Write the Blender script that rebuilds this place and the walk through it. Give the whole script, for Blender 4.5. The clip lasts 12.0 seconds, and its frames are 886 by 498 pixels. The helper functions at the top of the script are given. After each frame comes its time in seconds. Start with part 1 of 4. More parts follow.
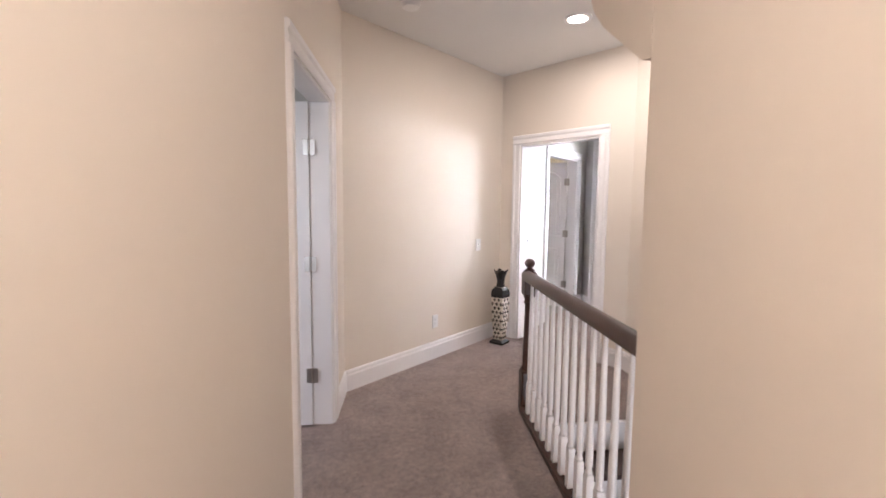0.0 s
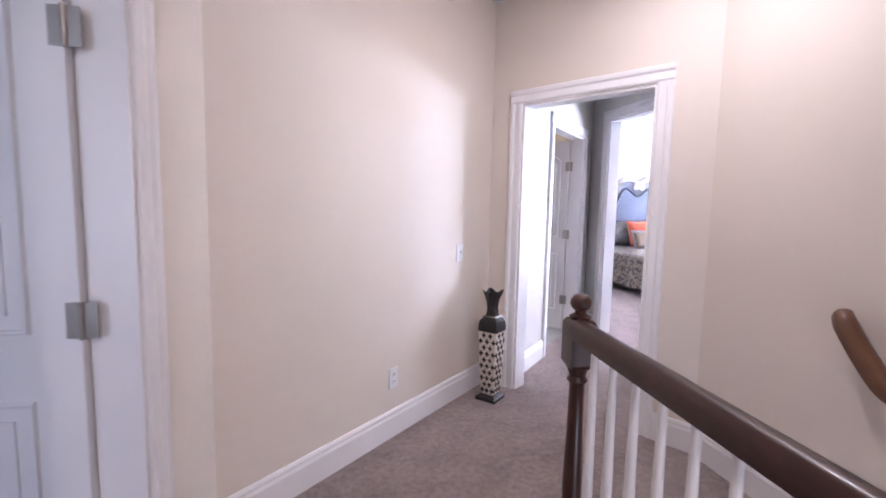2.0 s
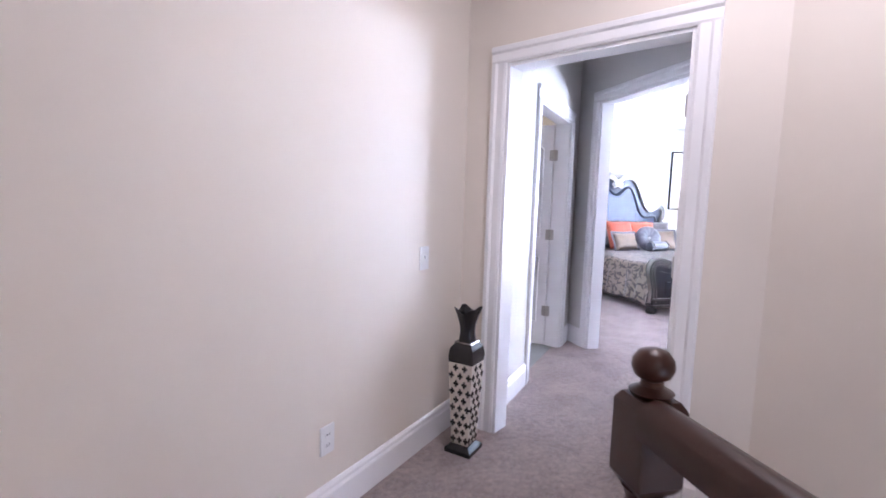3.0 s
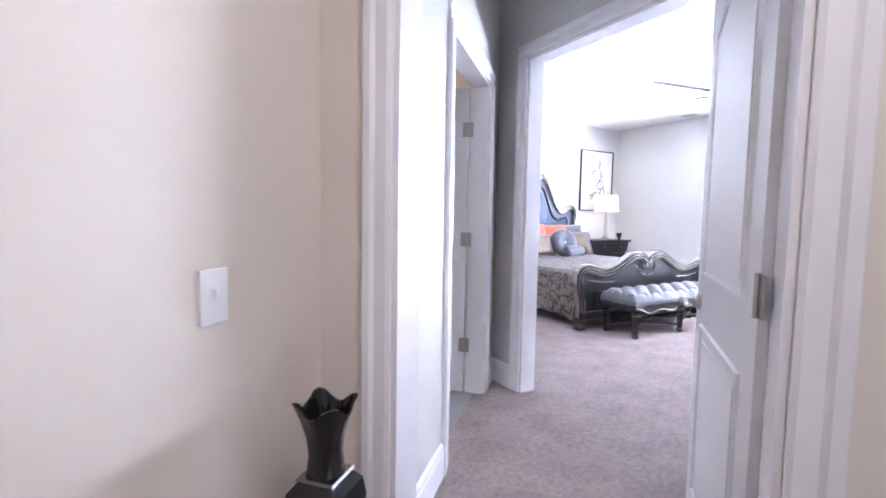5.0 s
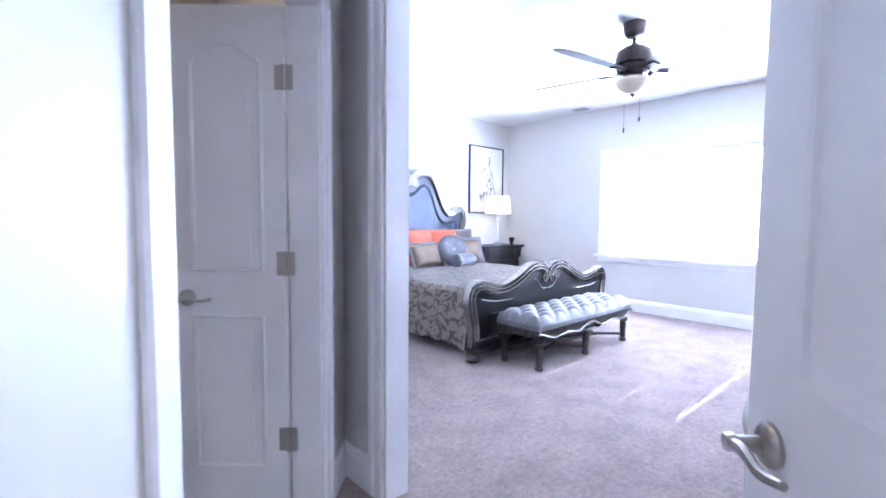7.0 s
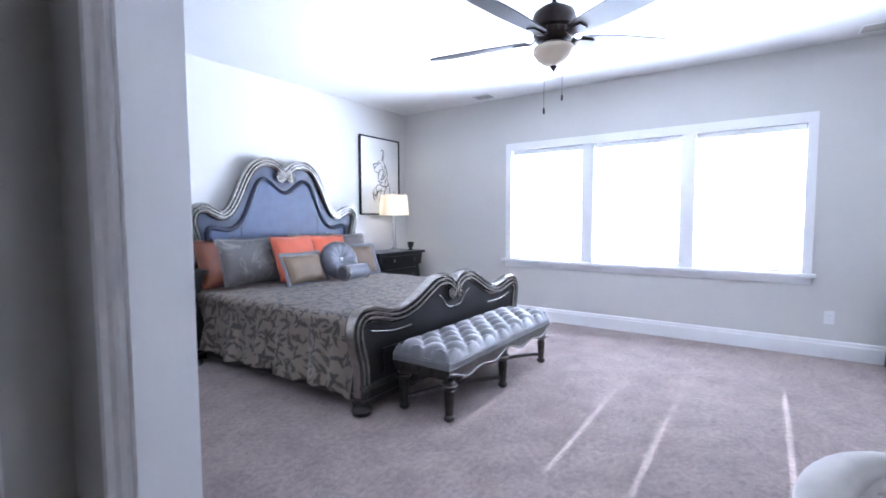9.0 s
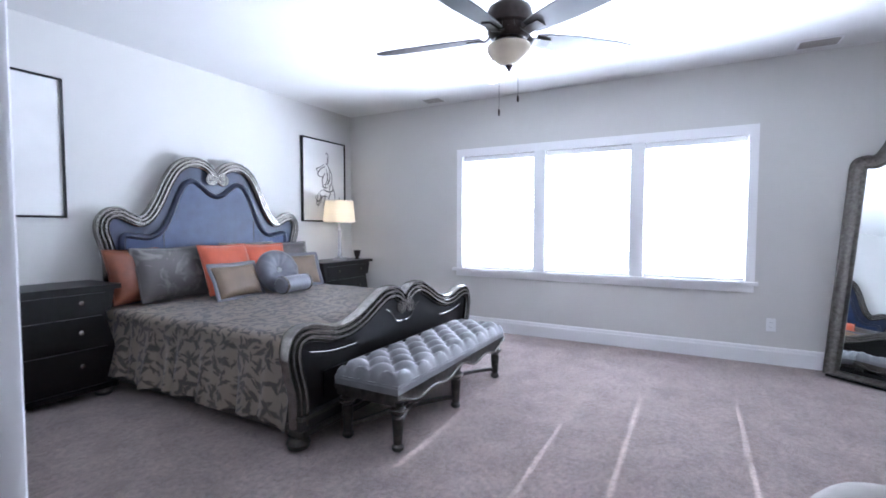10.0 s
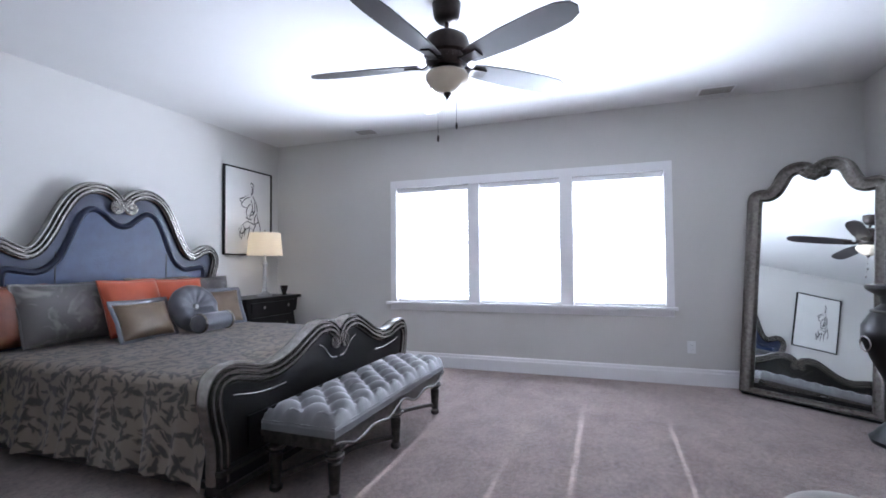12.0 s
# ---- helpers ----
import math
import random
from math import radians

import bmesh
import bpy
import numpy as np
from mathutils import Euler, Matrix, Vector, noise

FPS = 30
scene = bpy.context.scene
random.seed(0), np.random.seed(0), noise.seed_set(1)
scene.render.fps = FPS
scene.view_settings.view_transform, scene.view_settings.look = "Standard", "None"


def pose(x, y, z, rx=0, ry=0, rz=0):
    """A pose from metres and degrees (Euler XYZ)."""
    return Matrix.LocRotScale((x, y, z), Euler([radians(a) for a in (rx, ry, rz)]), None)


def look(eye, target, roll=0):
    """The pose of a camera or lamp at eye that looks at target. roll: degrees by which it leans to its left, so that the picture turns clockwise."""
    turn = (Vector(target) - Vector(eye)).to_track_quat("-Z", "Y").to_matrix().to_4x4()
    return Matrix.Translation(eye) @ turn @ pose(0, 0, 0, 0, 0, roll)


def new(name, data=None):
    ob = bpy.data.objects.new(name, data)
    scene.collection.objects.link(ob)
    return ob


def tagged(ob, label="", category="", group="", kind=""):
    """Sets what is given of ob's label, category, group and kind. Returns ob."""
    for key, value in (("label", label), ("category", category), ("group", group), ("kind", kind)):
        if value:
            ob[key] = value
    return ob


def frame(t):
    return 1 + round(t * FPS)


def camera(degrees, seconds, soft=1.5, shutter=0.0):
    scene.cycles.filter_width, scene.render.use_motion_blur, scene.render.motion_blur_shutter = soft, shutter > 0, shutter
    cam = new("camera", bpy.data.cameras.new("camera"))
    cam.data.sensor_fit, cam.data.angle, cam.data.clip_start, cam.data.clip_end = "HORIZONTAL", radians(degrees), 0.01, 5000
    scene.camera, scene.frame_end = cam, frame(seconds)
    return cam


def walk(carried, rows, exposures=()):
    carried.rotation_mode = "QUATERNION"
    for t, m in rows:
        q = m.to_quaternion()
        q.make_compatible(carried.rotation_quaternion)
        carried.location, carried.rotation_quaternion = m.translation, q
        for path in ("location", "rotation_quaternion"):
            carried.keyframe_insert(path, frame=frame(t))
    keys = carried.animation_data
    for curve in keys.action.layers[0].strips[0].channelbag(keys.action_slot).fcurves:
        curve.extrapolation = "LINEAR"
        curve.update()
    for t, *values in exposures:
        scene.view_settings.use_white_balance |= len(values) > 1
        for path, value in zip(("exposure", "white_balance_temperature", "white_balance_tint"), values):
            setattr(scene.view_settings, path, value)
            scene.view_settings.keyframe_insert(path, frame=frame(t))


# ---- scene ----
cam = camera(88.0, 12.0, soft=1.7, shutter=0.3)
PATH = [
    (0, (-0.018, 0.593, 1.399), (0.279, 2.562, 1.212), 0.6),
    (0.5, (0.048, 0.983, 1.376), (0.366, 2.948, 1.188), 0.8),
    (1, (0.103, 1.378, 1.363), (0.459, 3.336, 1.17), 0.9),
    (1.5, (0.149, 1.783, 1.357), (0.56, 3.731, 1.16), 1.1),
    (2, (0.215, 2.166, 1.348), (0.671, 4.103, 1.144), 1.2),
    (2.5, (0.305, 2.541, 1.323), (0.822, 4.461, 1.11), 1.4),
    (3, (0.433, 2.907, 1.289), (1.026, 4.807, 1.09), 1.8),
    (3.2, (0.485, 3.042, 1.277), (1.109, 4.932, 1.086), 1.9),
    (5, (0.978, 4.038, 1.194), (1.958, 5.774, 1.045), 1.0),
    (5.5, (1.161, 4.260, 1.187), (2.243, 5.937, 1.047), 0.7),
    (6, (1.384, 4.457, 1.180), (2.556, 6.072, 1.045), 0.5),
    (6.5, (1.605, 4.66, 1.189), (2.873, 6.201, 1.057), 0.4),
    (7, (1.828, 4.859, 1.213), (3.18, 6.328, 1.082), 0.5),
    (9, (2.573, 5.439, 1.242), (4.208, 6.583, 1.112), -0.2),
    (9.5, (2.676, 5.509, 1.245), (4.376, 6.556, 1.127), -0.0),
    (10, (2.78, 5.577, 1.245), (4.534, 6.534, 1.147), 0.1),
    (10.5, (2.839, 5.611, 1.232), (4.636, 6.488, 1.173), 0.2),
    (11, (2.848, 5.634, 1.214), (4.679, 6.439, 1.197), -0.1),
    (11.5, (2.847, 5.663, 1.193), (4.704, 6.403, 1.221), -0.2),
    (12, (2.842, 5.681, 1.183), (4.723, 6.356, 1.247), -0.5),
]
walk(cam, [(t, look(eye, target, roll)) for t, eye, target, roll in PATH],
     exposures=[(0.0, 2.65, 6450, 19), (1.2, 2.55, 5850, 26), (2.0, 2.55, 5750, 27), (3.0, 2.55, 5500, 24), (5.0, 2.5, 5600, 21), (7.2, 2.35, 5100, 21), (9.0, 1.6, 5400, 17), (10.5, 1.08, 5650, 16), (12.0, 0.72, 5750, 16)])

# ---- world, sun, lights ----
world = bpy.data.worlds.new("sky")
scene.world = world
world.use_nodes = True
wn = world.node_tree
sky = wn.nodes.new("ShaderNodeTexSky")
sky.sky_type, sky.sun_disc = "NISHITA", False
sky.sun_elevation, sky.sun_rotation = radians(32), radians(90)
wn.links.new(sky.outputs[0], wn.nodes["Background"].inputs[0])
wn.nodes["Background"].inputs[1].default_value = 0.06
sun = new("sun", bpy.data.lights.new("sun", "SUN"))
sun.data.energy, sun.data.angle, sun.data.color = 5.0, radians(0.35), (1.0, 0.98, 0.94)
sun.matrix_world = look((20, 6, 12.5), (0, 6, 0))

WIN_X, WIN_TOP, WIN_BOT = 7.82, 2.085, 0.745
WINDOWS = [(5.15, 6.02), (6.15, 7.03), (7.16, 8.05)]
CEIL = 2.75


def area(name, m, w, h, watts, colour, round_=False):
    la = bpy.data.lights.new(name, "AREA")
    la.shape = "DISK" if round_ else "RECTANGLE"
    la.size, la.size_y, la.energy, la.color = w, h, watts, colour
    ob = new(name, la)
    ob.matrix_world = m
    return ob


for y0, y1 in WINDOWS:
    yc, zc = (y0 + y1) / 2, (WIN_TOP + WIN_BOT) / 2
    area("window_daylight", look((WIN_X + 0.62, yc, zc - 0.25), (WIN_X - 0.78, yc, zc + 0.30)), y1 - y0 + 0.1, 1.3, 96, (0.86, 0.93, 1.0))
# Second, at the hall end, is an unseen fill added to brighten near walls.
CANS_AND_FILL = [(1.43, 3.84), (0.05, 0.35), (2.1, 7.7)]
for cx, cy in CANS_AND_FILL:
    area("can_and_fill_light", look((cx, cy, CEIL - 0.012), (cx, cy + 0.001, 0)), 0.13, 0.13, (6.0 if cy < 1 else 3.4) if cy < 5 else 1.8, (1.0, 0.91, 0.81) if cy < 5 else (1.0, 0.78, 0.45), True)
area("side_room_daylight", look((-1.4, 0.97, 1.45), (-1.4, 4, 1.45)), 1.0, 1.2, 2.8, (0.80, 0.88, 1.0))
area("stairwell_daylight", look((1.45, -0.86, -1.1), (1.6, 3.0, 0.6)), 1.0, 1.3, 7.5, (0.86, 0.91, 1.0))
LAMP = (7.24, 9.50)
bulb = new("lamp_bulb", bpy.data.lights.new("lamp_bulb", "POINT"))
bulb.data.energy, bulb.data.color, bulb.data.shadow_soft_size = 1.2, (1.0, 0.86, 0.64), 0.04
bulb.location = (*LAMP, 1.42)


# ---- materials ----
def mat(name, c1, c2=None, rough=0.6, metal=0.0, scale=6.0, bump=0.0, fine=80.0, contrast=1.0, detail=5.0, **more):
    m = bpy.data.materials.new(name)
    m.use_nodes = True
    nt = m.node_tree
    b = nt.nodes["Principled BSDF"]
    b.inputs["Roughness"].default_value, b.inputs["Metallic"].default_value = rough, metal
    for k, v in more.items():
        b.inputs[k.replace("_", " ")].default_value = v
    tc = nt.nodes.new("ShaderNodeTexCoord")
    geo = nt.nodes.new("ShaderNodeNewGeometry")
    n1 = nt.nodes.new("ShaderNodeTexNoise")
    n1.inputs["Scale"].default_value, n1.inputs["Detail"].default_value = scale, detail
    nt.links.new(geo.outputs["Position"], n1.inputs["Vector"])
    ramp = nt.nodes.new("ShaderNodeValToRGB")
    c2 = c2 or tuple(x * 0.92 for x in c1)
    half = 0.25 / contrast
    ramp.color_ramp.elements[0].position, ramp.color_ramp.elements[1].position = 0.5 - half, 0.5 + half
    ramp.color_ramp.elements[0].color, ramp.color_ramp.elements[1].color = (*c2, 1), (*c1, 1)
    nt.links.new(n1.outputs["Fac"], ramp.inputs[0])
    nt.links.new(ramp.outputs[0], b.inputs["Base Color"])
    n2 = nt.nodes.new("ShaderNodeTexNoise")
    n2.inputs["Scale"].default_value, n2.inputs["Detail"].default_value = fine, 3
    nt.links.new(geo.outputs["Position"], n2.inputs["Vector"])
    rr = nt.nodes.new("ShaderNodeMapRange")
    rr.inputs[3].default_value, rr.inputs[4].default_value = max(0.02, rough - 0.03), min(1, rough + 0.03)
    nt.links.new(n2.outputs["Fac"], rr.inputs[0])
    nt.links.new(rr.outputs[0], b.inputs["Roughness"])
    if bump:
        bp = nt.nodes.new("ShaderNodeBump")
        bp.inputs["Strength"].default_value, bp.inputs["Distance"].default_value = min(1, bump), 0.0025
        nt.links.new(n2.outputs["Fac"], bp.inputs["Height"])
        nt.links.new(bp.outputs[0], b.inputs["Normal"])
    return m


def carpet_mat():
    m = mat("carpet", (0.48, 0.37, 0.335), (0.35, 0.262, 0.235), 0.95, scale=4.5, bump=1.0, fine=120, contrast=1.5)
    nt = m.node_tree
    b = nt.nodes["Principled BSDF"]
    b.inputs["Sheen Weight"].default_value = 0.3
    geo = nt.nodes["Geometry"]
    tuft = nt.nodes.new("ShaderNodeTexNoise")
    tuft.inputs["Scale"].default_value, tuft.inputs["Detail"].default_value, tuft.inputs["Roughness"].default_value = 30, 7, 0.85
    nt.links.new(geo.outputs["Position"], tuft.inputs["Vector"])
    mr = nt.nodes.new("ShaderNodeMapRange")
    mr.inputs[1].default_value, mr.inputs[2].default_value, mr.inputs[3].default_value, mr.inputs[4].default_value = 0.32, 0.68, 0.45, 1.38
    nt.links.new(tuft.outputs["Fac"], mr.inputs[0])
    mul = nt.nodes.new("ShaderNodeVectorMath")
    mul.operation = "SCALE"
    nt.links.new(nt.nodes["Color Ramp"].outputs[0], mul.inputs[0])
    nt.links.new(mr.outputs[0], mul.inputs["Scale"])
    nt.links.new(mul.outputs[0], b.inputs["Base Color"])
    bp = nt.nodes["Bump"]
    nt.links.new(tuft.outputs["Fac"], bp.inputs["Height"])
    bp.inputs["Strength"].default_value, bp.inputs["Distance"].default_value = 1.0, 0.03
    return m


def damask_mat(name, ground, motif, scale, cut=0.52, soft=0.03, rough=0.55, sheen=0.3):
    """Woven floral cloth: curling leaf motifs in a second colour."""
    m = mat(name, ground, None, rough, scale=30, bump=0.25, fine=300)
    nt = m.node_tree
    b = nt.nodes["Principled BSDF"]
    b.inputs["Sheen Weight"].default_value = sheen
    geo = nt.nodes["Geometry"]
    warp = nt.nodes.new("ShaderNodeTexNoise")
    warp.inputs["Scale"].default_value, warp.inputs["Detail"].default_value = scale * 0.55, 2
    nt.links.new(geo.outputs["Position"], warp.inputs["Vector"])
    add = nt.nodes.new("ShaderNodeVectorMath")
    add.operation = "MULTIPLY_ADD"
    add.inputs[1].default_value = (0.35, 0.35, 0.35)
    nt.links.new(warp.outputs["Color"], add.inputs[0])
    nt.links.new(geo.outputs["Position"], add.inputs[2])
    vor = nt.nodes.new("ShaderNodeTexNoise")
    vor.inputs["Scale"].default_value, vor.inputs["Detail"].default_value, vor.inputs["Distortion"].default_value = scale, 1.5, 1.4
    nt.links.new(add.outputs[0], vor.inputs["Vector"])
    mr = nt.nodes.new("ShaderNodeMapRange")
    mr.inputs[1].default_value, mr.inputs[2].default_value = cut - soft, cut + soft
    nt.links.new(vor.outputs["Fac"], mr.inputs[0])
    mix = nt.nodes.new("ShaderNodeMix")
    mix.data_type = "RGBA"
    nt.links.new(mr.outputs[0], mix.inputs[0])
    nt.links.new(nt.nodes["Color Ramp"].outputs[0], mix.inputs[6])
    mix.inputs[7].default_value = (*motif, 1)
    nt.links.new(mix.outputs[2], b.inputs["Base Color"])
    return m


def leaf_cloth(name, ground, motif):
    """Woven cloth scattered with pointed leaves, each turned its own way, in two sizes."""
    m = mat(name, ground, None, 0.42, scale=9, bump=1.0, fine=45)
    nt = m.node_tree
    b = nt.nodes["Principled BSDF"]
    b.inputs["Sheen Weight"].default_value = 0.3

    def node(kind, op=None, **values):
        n = nt.nodes.new(kind)
        if op:
            n.operation = op
        for k, v in values.items():
            n.inputs[int(k[1:])].default_value = v
        return n

    def join(a, n, i):
        nt.links.new(a, n.inputs[i])

    sep = node("ShaderNodeSeparateXYZ")
    join(nt.nodes["Geometry"].outputs["Position"], sep, 0)
    fall = node("ShaderNodeMath", "ADD")
    join(sep.outputs[0], fall, 0)
    join(sep.outputs[2], fall, 1)
    flat = node("ShaderNodeCombineXYZ")
    join(fall.outputs[0], flat, 0)
    join(sep.outputs[1], flat, 1)
    wob = node("ShaderNodeTexNoise")
    wob.inputs["Scale"].default_value = 14
    join(flat.outputs[0], wob, "Vector")
    bend = node("ShaderNodeVectorMath", "MULTIPLY_ADD", _1=(0.07, 0.07, 0))
    join(wob.outputs["Color"], bend, 0)
    join(flat.outputs[0], bend, 2)
    masks = []
    for scale, long_, wide, shift in ((8.0, 0.62, 0.16, 0.0), (9.5, 0.56, 0.15, 3.7), (12.0, 0.50, 0.15, 8.1)):
        off = node("ShaderNodeVectorMath", "MULTIPLY_ADD", _1=(scale, scale, 0), _2=(shift, shift * 0.6, 0))
        join(bend.outputs[0], off, 0)
        vor = node("ShaderNodeTexVoronoi")
        vor.voronoi_dimensions = "2D"
        vor.inputs["Scale"].default_value = 1.0
        join(off.outputs[0], vor, "Vector")
        loc = node("ShaderNodeVectorMath", "SUBTRACT")
        join(off.outputs[0], loc, 0)
        join(vor.outputs["Position"], loc, 1)
        hue = node("ShaderNodeSeparateXYZ")
        join(vor.outputs["Color"], hue, 0)
        ang = node("ShaderNodeMath", "MULTIPLY", _1=6.283)
        join(hue.outputs[0], ang, 0)
        rot = node("ShaderNodeVectorRotate")
        rot.rotation_type = "Z_AXIS"
        join(loc.outputs[0], rot, "Vector")
        join(ang.outputs[0], rot, "Angle")
        xy = node("ShaderNodeSeparateXYZ")
        join(rot.outputs[0], xy, 0)
        u = node("ShaderNodeMath", "DIVIDE", _1=long_)
        join(xy.outputs[0], u, 0)
        u2 = node("ShaderNodeMath", "MULTIPLY")
        join(u.outputs[0], u2, 0)
        join(u.outputs[0], u2, 1)
        edge = node("ShaderNodeMath", "MULTIPLY_ADD", _1=-wide, _2=wide)
        join(u2.outputs[0], edge, 0)
        v = node("ShaderNodeMath", "ABSOLUTE")
        join(xy.outputs[1], v, 0)
        gap = node("ShaderNodeMath", "SUBTRACT")
        join(edge.outputs[0], gap, 0)
        join(v.outputs[0], gap, 1)
        step = node("ShaderNodeMapRange", None, _1=-0.02, _2=0.07)
        join(gap.outputs[0], step, 0)
        masks.append(step.outputs[0])
    top = masks[0]
    for k in masks[1:]:
        mx = node("ShaderNodeMath", "MAXIMUM")
        join(top, mx, 0)
        join(k, mx, 1)
        top = mx.outputs[0]
    worn = node("ShaderNodeMath", "MULTIPLY", _1=0.88)
    join(top, worn, 0)
    mix = node("ShaderNodeMix")
    mix.data_type = "RGBA"
    join(worn.outputs[0], mix, 0)
    join(nt.nodes["Color Ramp"].outputs[0], mix, 6)
    mix.inputs[7].default_value = (*motif, 1)
    join(mix.outputs[2], b, "Base Color")
    return m


def glow_mat(name, colour, strength):
    m = bpy.data.materials.new(name)
    m.use_nodes = True
    b = m.node_tree.nodes["Principled BSDF"]
    b.inputs["Base Color"].default_value = (*colour, 1)
    b.inputs["Emission Color"].default_value, b.inputs["Emission Strength"].default_value = (*colour, 1), strength
    return m


def translucent_mat(name, colour, share):
    m = mat(name, colour, None, 0.5)
    nt = m.node_tree
    out, b = nt.nodes["Material Output"], nt.nodes["Principled BSDF"]
    tr = nt.nodes.new("ShaderNodeBsdfTranslucent")
    tr.inputs[0].default_value = (*colour, 1)
    mx = nt.nodes.new("ShaderNodeMixShader")
    mx.inputs[0].default_value = share
    nt.links.new(b.outputs[0], mx.inputs[1])
    nt.links.new(tr.outputs[0], mx.inputs[2])
    nt.links.new(mx.outputs[0], out.inputs[0])
    return m


HALL = mat("hall_paint", (0.74, 0.675, 0.60), (0.715, 0.65, 0.575), 0.62, scale=1.3, bump=0.06, fine=260)
ROOM = mat("bedroom_paint", (0.61, 0.595, 0.57), (0.585, 0.57, 0.545), 0.62, scale=1.3, bump=0.06, fine=260)
NOOK = mat("nook_paint", (0.62, 0.60, 0.56), (0.595, 0.575, 0.535), 0.5, scale=1.3, bump=0.06, fine=260)
CEILM = mat("ceiling_paint", (0.74, 0.73, 0.715), (0.715, 0.705, 0.69), 0.8, scale=2, bump=0.08, fine=200)
TRIM = mat("white_trim_paint", (0.83, 0.82, 0.83), (0.80, 0.79, 0.80), 0.34, scale=3)
CARPET = carpet_mat()
TILE = mat("grey_tile", (0.36, 0.36, 0.35), (0.29, 0.29, 0.28), 0.35, scale=5, bump=0.05)
WALNUT = mat("dark_stained_wood", (0.052, 0.017, 0.009), (0.030, 0.010, 0.006), 0.36, scale=9, Coat_Weight=0.05)
OAK = mat("handrail_wood", (0.17, 0.075, 0.035), (0.10, 0.042, 0.02), 0.36, scale=9, Coat_Weight=0.15)
EBONY = mat("ebony_wood", (0.009, 0.0075, 0.0075), (0.005, 0.0045, 0.0045), 0.34, scale=18, bump=0.04, Specular_IOR_Level=0.3)
SILVER = mat("antique_silver_leaf", (0.36, 0.34, 0.315), (0.16, 0.148, 0.135), 0.25, 0.9, scale=30, bump=0.06, fine=160, contrast=0.8)
PEWTER = mat("pewter_frame", (0.22, 0.20, 0.18), (0.07, 0.062, 0.055), 0.36, 0.75, scale=40, bump=0.1, fine=160, contrast=0.8)
DARKPEW = mat("blackened_pewter", (0.10, 0.09, 0.08), (0.028, 0.025, 0.022), 0.32, 0.7, scale=30, bump=0.06, fine=160, contrast=0.8)
BRONZE = mat("oiled_bronze", (0.045, 0.032, 0.028), (0.018, 0.013, 0.012), 0.35, 0.6, scale=20)
BLADE = mat("dark_blade_wood", (0.032, 0.026, 0.027), (0.018, 0.015, 0.016), 0.35, scale=9, bump=0.04, Coat_Weight=0.3)
NICKEL = mat("satin_nickel", (0.46, 0.43, 0.40), None, 0.3, 0.95, scale=30)
BLUE = mat("blue_leather", (0.024, 0.042, 0.105), (0.013, 0.024, 0.066), 0.42, scale=9, bump=0.5, fine=60, Specular_IOR_Level=0.35)
BLUEBAND = mat("blue_grey_lacquer", (0.022, 0.03, 0.062), (0.012, 0.017, 0.036), 0.35, scale=7, bump=0.1, Specular_IOR_Level=0.4)
GREYVEL = mat("grey_velvet", (0.165, 0.163, 0.168), (0.115, 0.114, 0.12), 0.5, scale=12, bump=0.15, fine=300, Sheen_Weight=0.3)
CREAM = mat("cream_linen", (0.40, 0.365, 0.335), (0.33, 0.30, 0.275), 0.85, scale=12, bump=0.2, fine=300, Sheen_Weight=0.3)
ORANGE = mat("orange_silk", (0.50, 0.085, 0.022), (0.40, 0.062, 0.017), 0.5, scale=14, bump=0.15, fine=260, Sheen_Weight=0.3)
RUST = mat("rust_silk", (0.17, 0.042, 0.012), (0.105, 0.026, 0.008), 0.5, scale=14, bump=0.15, fine=260)
TAUPE = mat("taupe_silk", (0.19, 0.13, 0.08), (0.13, 0.09, 0.055), 0.45, scale=8, bump=0.15, fine=260)
STEEL = mat("steel_blue_satin", (0.125, 0.127, 0.15), (0.07, 0.073, 0.09), 0.42, scale=10, bump=0.2, fine=240, Sheen_Weight=0.3)
COVER = leaf_cloth("floral_damask", (0.42, 0.345, 0.27), (0.085, 0.074, 0.074))
SHAMM = damask_mat("marbled_damask", (0.085, 0.076, 0.072), (0.18, 0.165, 0.155), 6.0, 0.60, 0.06, 0.4)
BLINDM = translucent_mat("white_blind_slat", (0.85, 0.86, 0.88), 0.35)
SHADEM = translucent_mat("lampshade_linen", (0.85, 0.80, 0.70), 0.5)
ALAB = mat("alabaster_glass", (0.72, 0.64, 0.50), (0.60, 0.52, 0.40), 0.25, scale=9)
PLASTIC = mat("white_plastic", (0.80, 0.80, 0.80), None, 0.35, scale=20)
PAPER = mat("white_art_paper", (0.78, 0.77, 0.75), None, 0.7, scale=4)
INK = mat("black_ink", (0.03, 0.03, 0.035), None, 0.6)
BLACK = mat("black_gloss", (0.014, 0.013, 0.013), None, 0.12, scale=20)
IVORY = mat("ivory_ceramic", (0.62, 0.56, 0.48), (0.52, 0.46, 0.38), 0.4, scale=25)
SCREEN = mat("dark_glass_screen", (0.25, 0.26, 0.28), None, 0.06, scale=20)
MIRROR = mat("mirror_silvering", (0.86, 0.88, 0.88), (0.85, 0.87, 0.87), 0.02, 1.0)
MIRROR.node_tree.links.clear()
mb = MIRROR.node_tree.nodes["Principled BSDF"]
mb.inputs["Base Color"].default_value, mb.inputs["Roughness"].default_value = (0.84, 0.87, 0.87, 1), 0.01
MIRROR.node_tree.links.new(mb.outputs[0], MIRROR.node_tree.nodes["Material Output"].inputs[0])
GLASS = mat("window_glass", (1, 1, 1), (1, 1, 1), 0.02, Transmission_Weight=1.0, IOR=1.45)
